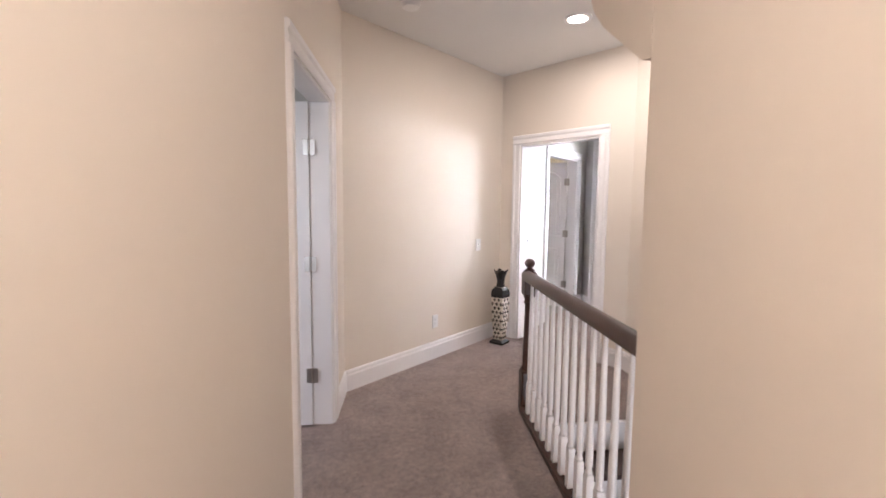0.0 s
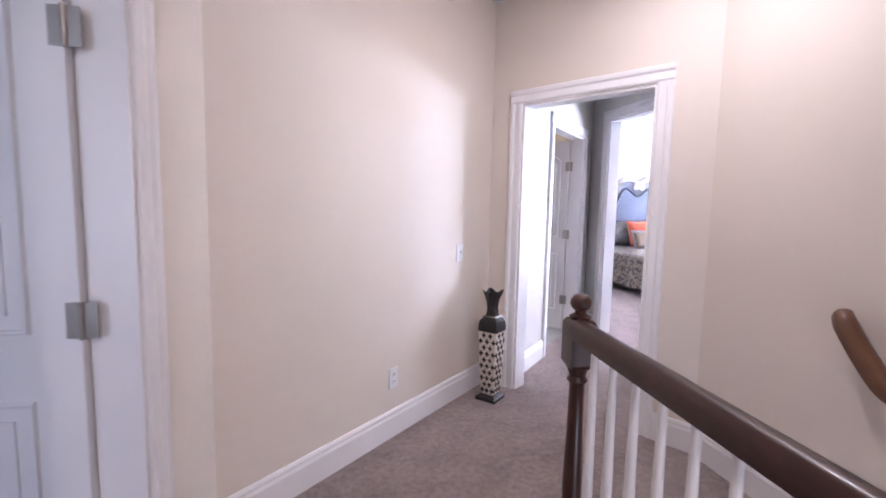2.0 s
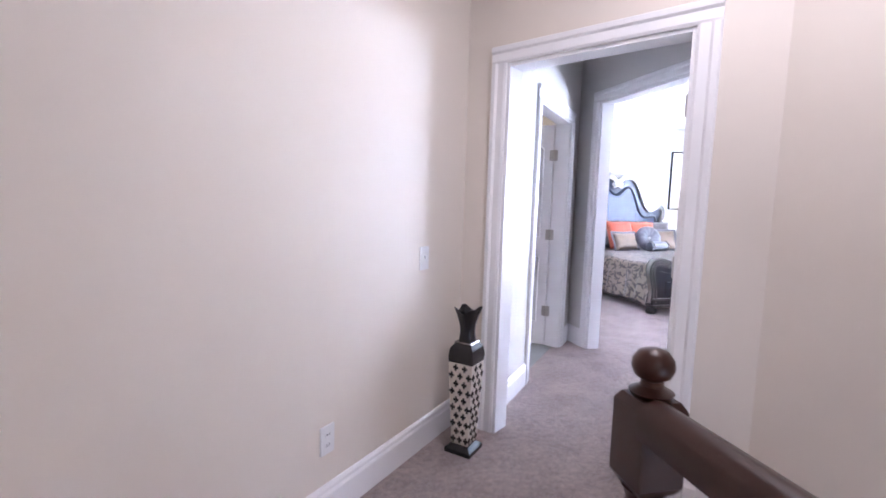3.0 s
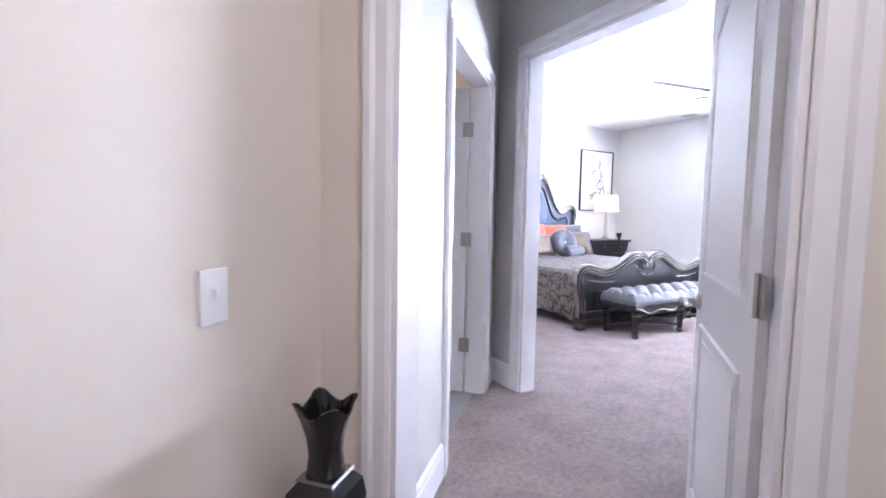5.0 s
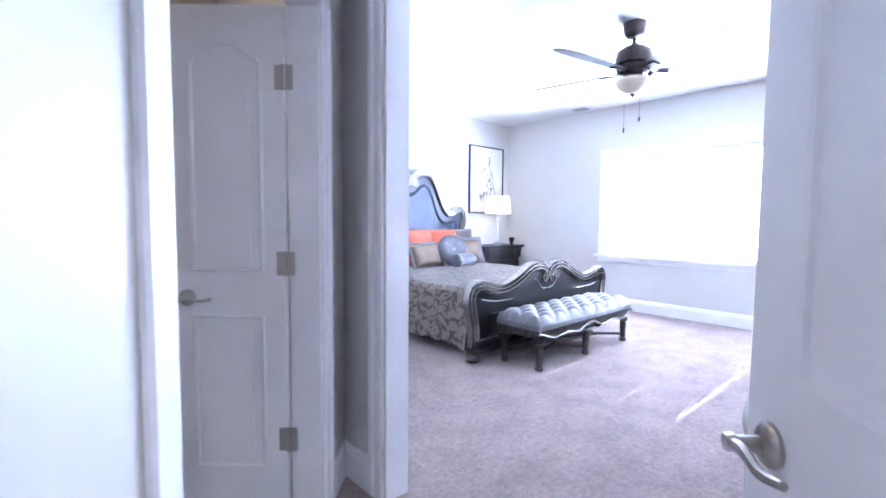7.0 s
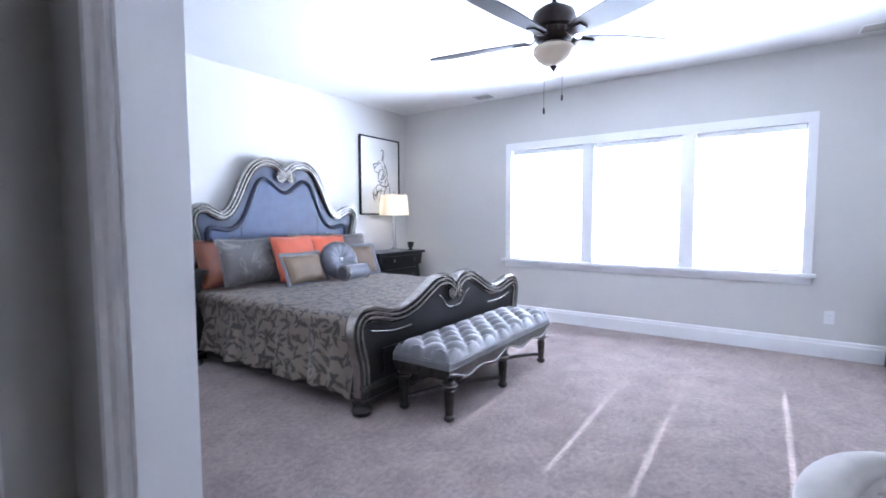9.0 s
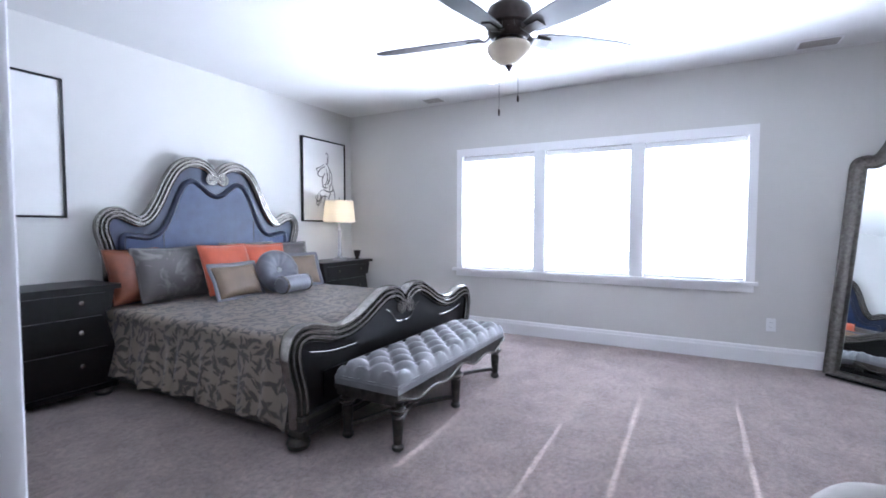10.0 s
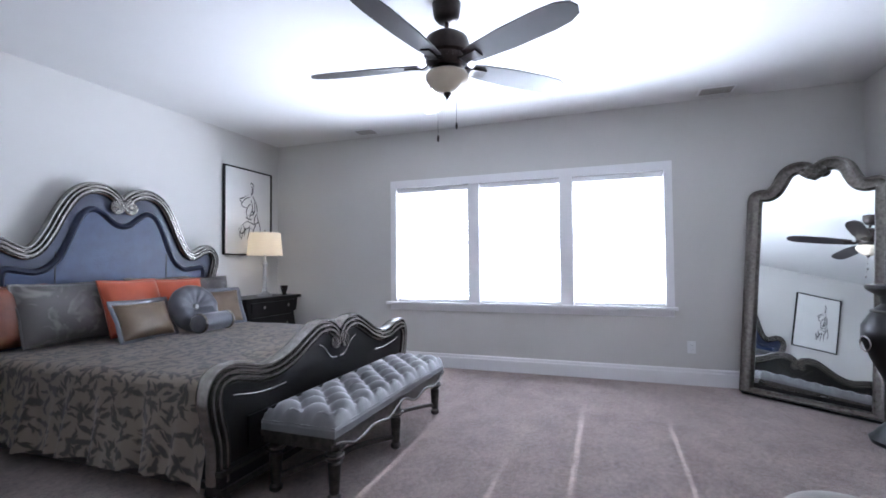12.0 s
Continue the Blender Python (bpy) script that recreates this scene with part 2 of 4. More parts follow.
CRYSTAL = mat("crystal", (0.95, 0.95, 0.95), (0.95, 0.95, 0.95), 0.08, Transmission_Weight=0.6, IOR=1.45)
CANGLOW = glow_mat("can_lens_glow", (1.0, 0.93, 0.8), 3.0)


# ---- mesh helpers ----
def part(name, bm, material, parent=None, label="", smooth=False, bevel=0.0):
    me = bpy.data.meshes.new(name)
    if bevel:
        bmesh.ops.bevel(bm, geom=[e for e in bm.edges if e.is_manifold and e.calc_face_angle(0) > 0.6], offset=bevel, segments=2, affect="EDGES", profile=0.6)
    bmesh.ops.recalc_face_normals(bm, faces=bm.faces)
    bm.to_mesh(me)
    bm.free()
    me.materials.append(material)
    if smooth:
        me.polygons.foreach_set("use_smooth", [True] * len(me.polygons))
        me.set_sharp_from_angle(angle=radians(42))
    ob = new(name, me)
    if parent:
        ob.parent = parent
    if label:
        ob["label"] = label
    return ob


def thing(name, m, label, category, group="", kind=""):
    ob = new(name)
    ob.matrix_basis = m
    ob.empty_display_size = 0.1
    return tagged(ob, label, category, group, kind)


def box(bm, x0, x1, y0, y1, z0, z1, m=None):
    v = [bm.verts.new((m @ Vector(p)) if m else p) for p in
         ((x0, y0, z0), (x1, y0, z0), (x1, y1, z0), (x0, y1, z0), (x0, y0, z1), (x1, y0, z1), (x1, y1, z1), (x0, y1, z1))]
    for f in ((0, 3, 2, 1), (4, 5, 6, 7), (0, 1, 5, 4), (1, 2, 6, 5), (2, 3, 7, 6), (3, 0, 4, 7)):
        bm.faces.new([v[i] for i in f])
    return bm


def boxm(*a, m=None):
    return box(bmesh.new(), *a, m=m)


def lathe(profile, n=32, bm=None, m=None, square=False):
    """Turn (radius, z) pairs round the z axis; square gives four flat sides."""
    bm = bm or bmesh.new()
    n = 4 if square else n
    rings = []
    for r, z in profile:
        k = 1.41421 if square else 1.0
        ring = []
        for i in range(n):
            a = 2 * math.pi * (i + (0.5 if square else 0)) / n
            p = Vector((r * k * math.cos(a), r * k * math.sin(a), z))
            ring.append(bm.verts.new(m @ p if m else p))
        rings.append(ring)
    for a, b in zip(rings, rings[1:]):
        for i in range(n):
            bm.faces.new((a[i], a[(i + 1) % n], b[(i + 1) % n], b[i]))
    bm.faces.new(rings[0][::-1])
    bm.faces.new(rings[-1])
    return bm


def smoothline(pts, n=8, closed=False):
    """A Catmull-Rom line through the points."""
    P = [Vector(p) for p in pts]
    out, k = [], len(P)
    for i in range(k if closed else k - 1):
        a, b, c, d = (P[(i + j) % k] if closed else P[min(max(i + j, 0), k - 1)] for j in (-1, 0, 1, 2))
        for s in range(n):
            t = s / n
            out.append(0.5 * (2 * b + (c - a) * t + (2 * a - 5 * b + 4 * c - d) * t * t + (3 * b - a - 3 * c + d) * t ** 3))
    if not closed:
        out.append(P[-1])
    return out


def sweep(path, profile, up, bm=None, closed=False, taper=None):
    """Carry a closed (side, up) profile along a line of points."""
    bm = bm or bmesh.new()
    up, k, rings = Vector(up), len(path), []
    for i, p in enumerate(path):
        a = path[(i - 1) % k] if closed else path[max(i - 1, 0)]
        b = path[(i + 1) % k] if closed else path[min(i + 1, k - 1)]
        tan = (Vector(b) - Vector(a)).normalized()
        side = tan.cross(up).normalized()
        lift = side.cross(tan).normalized()
        s = taper(i / (k - 1)) if taper else 1.0
        rings.append([bm.verts.new(Vector(p) + side * u * s + lift * v * s) for u, v in profile])
    m = len(profile)
    for i in range(k if closed else k - 1):
        a, b = rings[i], rings[(i + 1) % k]
        for j in range(m):
            bm.faces.new((a[j], a[(j + 1) % m], b[(j + 1) % m], b[j]))
    if not closed:
        bm.faces.new(rings[0][::-1])
        bm.faces.new(rings[-1])
    return bm


def circle(r, n=10, ry=None):
    return [(r * math.cos(2 * math.pi * i / n), (ry or r) * math.sin(2 * math.pi * i / n)) for i in range(n)]


def prism(outline, axis_a, axis_b, origin, depth, bm=None):
    """A plate with the given 2D outline, as thick as the vector depth."""
    bm = bm or bmesh.new()
    A, B, O, D = (Vector(v) for v in (axis_a, axis_b, origin, depth))
    lo = [bm.verts.new(O + A * u + B * v) for u, v in outline]
    hi = [bm.verts.new(O + A * u + B * v + D) for u, v in outline]
    bm.faces.new(lo[::-1])
    bm.faces.new(hi)
    k = len(lo)
    for i in range(k):
        bm.faces.new((lo[i], lo[(i + 1) % k], hi[(i + 1) % k], hi[i]))
    return bm


def along(P, Q):
    """Pose whose x runs from P to Q on the floor; y is to the left of it."""
    d = Vector((Q[0] - P[0], Q[1] - P[1]))
    return Matrix.Translation((P[0], P[1], 0)) @ Matrix.Rotation(math.atan2(d.y, d.x), 4, "Z"), d.length


def wall(name, P, Q, paint, label, thick=0.12, z0=0.0, z1=CEIL, holes=()):
    """A wall whose seen face runs from P to Q, with its body to the left; holes: (s0, s1, z0, z1)."""
    m, L = along(P, Q)
    bm, at = bmesh.new(), 0.0
    for a, b, lo, hi in sorted(holes):
        box(bm, at, a, 0, thick, z0, z1)
        if lo > z0:
            box(bm, a, b, 0, thick, z0, lo)
        if hi < z1:
            box(bm, a, b, 0, thick, hi, z1)
        at = b
    box(bm, at, L, 0, thick, z0, z1)
    ob = part(name, bm, paint)
    ob.matrix_basis = m
    return tagged(ob, label, "wall", kind="structure")


BASE_PROFILE = [(0.0, 0.0), (0.017, 0.0), (0.017, 0.118), (0.012, 0.132), (0.012, 0.146), (0.006, 0.158), (0.0, 0.16)]


def baseboard(P, Q, s0=0.0, s1=None):
    """Skirting on the right-hand side of the line from P to Q."""
    m, L = along(P, Q)
    bm = prism([(-a, b) for a, b in BASE_PROFILE], (0, 1, 0), (0, 0, 1), (s0, 0, 0), ((L if s1 is None else s1) - s0, 0, 0))
    ob = part("baseboard", bm, TRIM)
    ob.matrix_basis = m
    return tagged(ob, "tall white painted baseboard with a moulded top edge", "baseboard", kind="structure")


CASE = [(0.0, 0.0), (0.0, 0.010), (0.012, 0.016), (0.05, 0.013), (0.062, 0.022), (0.084, 0.022), (0.09, 0.012), (0.09, 0.0)]


def casing(P, Q, s0, s1, top, thick=0.12, both=True, jamb=True, label="white painted door casing with moulded edges"):
    """Trim round an opening from s0 to s1: moulded legs and head on the faces, flat jambs inside."""
    m, L = along(P, Q)
    frame_ = thing("door_frame", m, label, "door frame", kind="structure")
    for face, sgn in ((0.0, -1), (thick, 1)) if both else ((0.0, -1),):
        for at, d in ((s0, -1), (s1, 1)):
            part("casing_leg", prism([(at + d * a, face + sgn * b) for a, b in CASE], (1, 0, 0), (0, 1, 0), (0, 0, 0.003), (0, 0, top - 0.003)), TRIM, frame_)
        part("casing_head", prism([(top + a, face + sgn * b) for a, b in CASE], (0, 0, 1), (0, 1, 0), (s0 - 0.09, 0, 0), (s1 - s0 + 0.18, 0, 0)), TRIM, frame_)
    if jamb:
        for a, b in ((s0, s0 + 0.018), (s1 - 0.018, s1)):
            part("jamb", boxm(a, b, 0.001, thick - 0.001, 0.003, top - 0.001), TRIM, frame_)
        part("head_jamb", boxm(s0 + 0.019, s1 - 0.019, 0.001, thick - 0.001, top - 0.019, top - 0.001), TRIM, frame_)
    return frame_


def lever(parent, x, y, z, side, toward):
    """A lever handle on a door face; side: +1 or -1 along y."""
    rot = Matrix.Translation((x, y, z)) @ Matrix.Rotation(radians(-90 * side), 4, "X")
    h = part("door_handle", lathe([(0.032, 0), (0.032, 0.006), (0.026, 0.012), (0.012, 0.016), (0.011, 0.045), (0.014, 0.05), (0.012, 0.062)], 20, m=rot), NICKEL, parent, "satin nickel lever handle", True)
    o = y + side * 0.052
    pts = smoothline([(x, o, z), (x + toward * 0.03, o, z + 0.004), (x + toward * 0.075, o, z - 0.004), (x + toward * 0.115, o - side * 0.004, z + 0.004)], 5)
    part("lever", sweep(pts, circle(0.0095, 8), (0, 0, 1), taper=lambda t: 1.0 - 0.35 * t), NICKEL, h, "", True)


def door_leaf(name, hinge, free, height, label, hinge_side, lever_on=True):
    """A two-panel door, its upper panel arched, hung at hinge and reaching to free."""
    m, W = along(hinge, free)
    d = thing(name, m, label, "door", kind="structure")
    T = 0.035
    part("leaf", boxm(0.004, W, -T / 2, T / 2, 0.014, height), TRIM, d, bevel=0.002)
    st = 0.115 if W > 0.6 else 0.085
    for z0, z1, arch in ((0.22, 0.83, 0), (1.0, height - 0.13, 0.075)):
        def ring(inset):
            a, b, lo, hi = st + inset, W - st - inset, z0 + inset, z1 - inset
            o = [(a, lo), (b, lo)]
            if arch:
                o.append((b, hi - arch))
                o += [(b + (a - b) * k / 12, hi - arch + arch * math.sin(math.pi * k / 12)) for k in range(1, 12)]
                o.append((a, hi - arch))
            else:
                o += [(b, hi), (a, hi)]
            return o
        for sgn in (-1, 1):
            y = sgn * T / 2
            part("panel_moulding", sweep([Vector((u, y + sgn * 0.001, v)) for u, v in ring(0.008)], [(-0.014, -0.004), (-0.006, 0.006), (0.004, 0.008), (0.014, -0.004)] if sgn < 0 else [(-0.014, 0.004), (-0.006, -0.006), (0.004, -0.008), (0.014, 0.004)], (0, -1, 0), closed=True), TRIM, d)
            part("raised_panel", prism(ring(0.05), (1, 0, 0), (0, 0, 1), (0, y - sgn * 0.001, 0), (0, sgn * 0.006, 0)), TRIM, d, bevel=0.003)
    for z in (0.335, 1.035, height - 0.265):
        h = part("hinge", lathe([(0.007, -0.048), (0.007, 0.048)], 10, m=Matrix.Translation((0.0, hinge_side * (T / 2 + 0.005), z))), NICKEL, d, "satin nickel butt hinge", True)
        part("hinge_plate", boxm(0.004, 0.036, hinge_side * T / 2, hinge_side * (T / 2 + 0.0025), z - 0.046, z + 0.046), NICKEL, h)
        part("hinge_plate", boxm(-0.034, -0.003, hinge_side * T / 2, hinge_side * (T / 2 + 0.0025), z - 0.046, z + 0.046), NICKEL, h)
    if lever_on:
        for sgn in (-1, 1):
            lever(d, W - 0.065, sgn * T / 2, 0.90, sgn, -1)
    return d


# ---- structure ----
A, B, F = (-0.24, 4.0), (1.33, 5.405), (2.125, 4.19)
LEFT0 = (-0.63, -0.9)
U = Vector((F[0] - B[0], F[1] - B[1])).normalized()
N = Vector((-U.y, U.x))
W0, W1 = (1.53, 5.35), (2.93, 6.74)
DOOR_H = 2.03

bm = bmesh.new()
prism([(-3.0, -1.2), (0.636, -1.2), (1.018, 3.3), (-3.0, 3.3)], (1, 0, 0), (0, 1, 0), (0, 0, -0.2), (0, 0, 0.2), bm=bm)
box(bm, -3.0, 8.0, 3.3, 10.0, -0.2, 0)
floor = tagged(part("floor", bm, CARPET), "mottled beige-taupe cut-pile carpet over hall and bedroom", "carpet", kind="structure")
bm = bmesh.new()
box(bm, -3.0, 8.1, -1.2, 10.0, CEIL, CEIL + 0.15)
tagged(part("ceiling", bm, CEILM), "smooth white painted flat ceiling", "ceiling", kind="structure")

# hall
mL, LL = along(LEFT0, A)
def on_left(y):
    return (y - LEFT0[1]) / (A[1] - LEFT0[1]) * LL
D0, D1 = on_left(2.60), on_left(3.50)
wall("wall_hall_west", LEFT0, A, HALL, "warm cream painted hall wall with a doorway", holes=[(D0, D1, 0, DOOR_H)])
casing(LEFT0, A, D0, D1, DOOR_H)
baseboard(LEFT0, A, 0, D0 - 0.092)
baseboard(LEFT0, A, D1 + 0.092, LL)
wall("wall_hall_angled", A, B, HALL, "warm cream painted angled hall wall")
baseboard(A, B)
S0, S1 = 0.255, 1.145
wall("wall_doorway", B, F, HALL, "warm cream painted wall with an open doorway", holes=[(S0, S1, 0, DOOR_H)])
casing(B, F, S0, S1, DOOR_H)
mB, LB = along(B, F)
baseboard(B, F, 0.0, S0 - 0.092)
baseboard(B, F, S1 + 0.092, LB)
G = (2.12, 3.28)
wall("wall_stair_side", F, G, HALL, "cream painted wall beside the stair landing")
baseboard(F, G)
# Jog added to the straight wall so its face past the corner darkens.
wall("wall_stair_return", (2.121, 3.28), (2.55, 3.28), HALL, "cream painted return wall above the stairs, a jog added for shade", thick=0.1, z0=-3.0)
wall("wall_stairwell", (2.45, 3.28), (2.13, -1.0), HALL, "cream painted stairwell wall in shade", z0=-3.0)
wall("wall_stair_end", (2.3, -0.9), (0.5, -0.9), HALL, "cream painted wall at the stair foot with a window opening", z0=-3.0, holes=[(0.35, 1.35, -1.8, -0.4)])
wall("wall_hall_south", (0.55, -0.9), (-0.75, -0.9), HALL, "cream painted wall at the hall end")
wall("wall_hall_east", (0.70, 1.74), (0.47, -0.9), HALL, "warm cream painted hall wall ending at the railing")
CLIP = [(0.0, 1.79), (0.05, 1.80), (0.17, 1.883), (0.32, 1.986), (0.41, 2.07), (0.455, 2.15), (0.465, 2.25), (0.465, CEIL), (0.0, CEIL)]
bm = prism(CLIP, (0.087, 1, 0), (0, 0, 1), (0.70, 1.742, 0), (0.12, -0.01, 0))
tagged(part("wall_bulkhead", bm, HALL), "cream painted wall above the railing with a rounded clipped corner", "wall", kind="structure")
wall("wall_under_rail", (0.93, 3.3), (0.80, -0.9), HALL, "cream wall under the hall floor beside the stairs", thick=0.05, z0=-3.0, z1=-0.21)
tagged(part("floor_lower", boxm(0.5, 2.7, -1.1, 3.4, -3.1, -3.0), CARPET), "carpet of the storey below", "carpet", kind="structure")
wall("wall_left_room", (-3.0, 3.9), (-0.4, 3.9), NOOK, "pale wall of the room beyond the side door", thick=0.08)
wall("wall_left_room_far", (-2.6, 1.0), (-2.6, 3.9), NOOK, "pale far wall of the side room", thick=0.08)
wall("wall_left_room_south", (-0.6, 1.0), (-2.6, 1.0), NOOK, "pale near wall of the side room with a window opening", thick=0.08, holes=[(0.3, 1.3, 0.85, 2.05)])

# nook and bathroom
T0, T1 = 0.715, 1.645
mW, LW = along(W0, W1)
wall("wall_nook", W0, W1, NOOK, "off-white painted angled wall with controls and a bathroom door", holes=[(T0, T1, 0, DOOR_H)])
casing(W0, W1, T0, T1, DOOR_H)
baseboard(W0, W1, 0.0, T0 - 0.092)
baseboard(W0, W1, T1 + 0.092, LW)
wall("wall_nook_south", (2.93, 4.32), (2.22, 4.32), NOOK, "off-white wall behind the open door", thick=0.1)
XW = 2.93
OPEN0, OPEN1, OPEN_H = 4.60, 6.42, 2.21
bw = wall("wall_bedroom_west", (3.05, 3.55), (3.05, 9.79), ROOM, "pale painted wall with a cased opening into the bedroom", holes=[(OPEN0 - 3.55, OPEN1 - 3.55, 0, OPEN_H)])
casing((3.05, 3.55), (3.05, 9.79), OPEN0 - 3.55, OPEN1 - 3.55, OPEN_H, label="white cased opening between nook and bedroom")
baseboard((3.05, 3.55), (3.05, 9.79), OPEN1 - 3.55 + 0.092)
baseboard((2.93, 6.72), (2.93, OPEN1 + 0.092))
wall("wall_bath_west", (1.20, 5.55), (1.20, 8.5), HALL, "cream bathroom side wall", thick=0.1)
wall("wall_bath_north", (1.20, 8.5), (2.93, 8.5), HALL, "cream bathroom end wall", thick=0.1)

# bedroom
wall("wall_bedroom_north", (3.05, 9.79), (WIN_X, 9.79), ROOM, "pale grey-white painted wall behind the bed")
baseboard((3.05, 9.79), (WIN_X, 9.79))
wall("wall_bedroom_south", (WIN_X, 3.55), (3.05, 3.55), ROOM, "pale grey-white bedroom side wall")
baseboard((WIN_X, 3.55), (3.05, 3.55))
wall("wall_bedroom_east", (WIN_X, 9.79), (WIN_X, 3.55), ROOM, "pale grey-white wall with a triple window", thick=0.16,
     holes=[(9.79 - y1, 9.79 - y0, WIN_BOT, WIN_TOP) for y0, y1 in WINDOWS])
baseboard((WIN_X, 9.79), (WIN_X, 3.55))
ground = tagged(part("ground", boxm(-60, 80, -60, 80, -3.3, -3.15), mat("lawn", (0.09, 0.13, 0.05), (0.06, 0.09, 0.035), 0.9, scale=0.8)), "grass outside far below the windows", "ground", kind="structure")

# ---- doors ----
def on(P, Q, s, off=0.0):
    m, _ = along(P, Q)
    p = m @ Vector((s, off, 0))
    return (p.x, p.y)


hinge = on(LEFT0, A, D1 - 0.03, 0.118)
door_leaf("door_1", hinge, (hinge[0] - 0.85, hinge[1] + 0.06), DOOR_H - 0.025, "open white two-panel door with nickel hinges beside the hall", 1)
hinge = on(B, F, S1 - 0.022, 0.118)
door_leaf("door_2", hinge, (hinge[0] + 0.79 * math.cos(radians(39.5)), hinge[1] + 0.79 * math.sin(radians(39.5))), DOOR_H - 0.025, "open white two-panel door with a nickel lever", 1)
hinge = on(W0, W1, T1 - 0.022, 0.128)
door_leaf("door_3", hinge, (hinge[0] - 0.332, hinge[1] + 0.304), DOOR_H - 0.025, "open narrow white bathroom door leaf with an arched panel", 1)


# ---- hall ----
def rail_line(y):
    return 0.995 + (y - 3.5) * 0.085


PRO_RAIL = [(-0.03, -0.032), (0.03, -0.032), (0.034, -0.01), (0.03, 0.012), (0.02, 0.028), (0.0, 0.034), (-0.02, 0.028), (-0.03, 0.012), (-0.034, -0.01)]


def railing():
    r = thing("stair_railing", pose(0, 0, 0), "dark wooden handrail on white balusters above the stairs", "railing")
    y0, y1 = 1.742, 3.50
    part("handrail", sweep([Vector((rail_line(y), y, 0.942)) for y in (y0, 2.4, 3.0, y1)], PRO_RAIL, (0, 0, 1)), WALNUT, r, "dark stained moulded handrail", True)
    part("shoe_rail", sweep([Vector((rail_line(y), y, 0.022)) for y in (y0, y1)], [(-0.035, -0.021), (0.035, -0.021), (0.035, 0.012), (0.02, 0.022), (-0.02, 0.022), (-0.035, 0.012)], (0, 0, 1)), WALNUT, r, "dark stained shoe rail")
    first = None
    y = 3.385
    while y > y0 + 0.03:
        m = pose(rail_line(y), y, 0.044)
        if first is None:
            bm = lathe([(0.017, 0), (0.017, 0.20)], square=True)
            lathe([(0.014, 0.20), (0.019, 0.212), (0.012, 0.226), (0.017, 0.245), (0.0155, 0.5), (0.010, 0.862)], 10, bm=bm)
            ob = first = part("baluster", bm, TRIM, r, "", True)
        else:
            ob = new("baluster", first.data)
            ob.parent = r
        ob.matrix_basis = m
        y -= 0.113
    p = thing("newel_post", pose(1.018, 3.535, 0, 0, 0, -5), "dark wooden newel post with a ball cap", "newel post")
    bm = lathe([(0.045, 0), (0.045, 0.27), (0.036, 0.285)], square=True)
    part("base_block", bm, WALNUT, p, bevel=0.004)
    part("shaft", lathe([(0.036, 0.28), (0.040, 0.30), (0.030, 0.32), (0.033, 0.36), (0.027, 0.6), (0.025, 0.74), (0.036, 0.755), (0.028, 0.77), (0.034, 0.79), (0.04, 0.80)], 20), WALNUT, p, "", True)
    part("top_block", lathe([(0.034, 0.80), (0.043, 0.815), (0.043, 0.95), (0.034, 0.965)], square=True), WALNUT, p, bevel=0.003)
    part("ball_cap", lathe([(0.03, 0.963), (0.038, 0.975), (0.02, 0.985), (0.018, 0.995), (0.03, 1.003), (0.036, 1.018), (0.034, 1.032), (0.024, 1.046), (0.008, 1.052)], 22), WALNUT, p, "", True)


railing()


def stairs():
    s = thing("staircase", pose(0, 0, 0), "stairs with white risers and dark wooden treads going down", "stairs", kind="structure")
    for i in range(10):
        y, z = 3.30 - 0.265 * i, -0.185 * i
        part("riser", boxm(1.02, 2.38, y - 0.02, y, z - 0.185, z - 0.002), TRIM, s)
        part("tread", boxm(1.02, 2.38, y - 0.30, y - 0.021, z - 0.215, z - 0.186), WALNUT, s, bevel=0.006)
    part("nosing", boxm(0.96, 2.12, 3.27, 3.30, -0.035, 0.004), TRIM, s, "white landing nosing", bevel=0.006)
    part("skirt_board", prism([(3.30, 0.0), (3.30, 0.17), (3.12, 0.12), (0.65, -1.60), (0.65, -1.95)], (0, 1, 0), (0, 0, 1), (2.385, 0, 0), (0.02, 0, 0)), TRIM, s)


stairs()
h = thing("wall_handrail", pose(0, 0, 0), "dark wooden wall handrail with a gooseneck end", "handrail")
pts = smoothline([(2.075, 3.47, 0.955), (2.055, 3.44, 0.93), (2.045, 3.36, 0.83), (2.035, 3.27, 0.745), (2.03, 3.18, 0.735), (2.02, 3.09, 0.77), (2.03, 3.02, 0.75), (2.12, 2.6, 0.45), (2.26, 1.9, -0.05), (2.22, 1.1, -0.62)], 6)
part("rail", sweep(pts, PRO_RAIL, (0, 0, 1)), OAK, h, "", True)
for y, x, z in ((1.9, 2.26, -0.05), (1.2, 2.225, -0.55)):
    part("bracket", sweep(smoothline([(x, y, z - 0.02), (x, y, z - 0.06), (x + 0.12, y, z - 0.08)], 4), circle(0.008, 8), (0, 1, 0)), BRONZE, h)


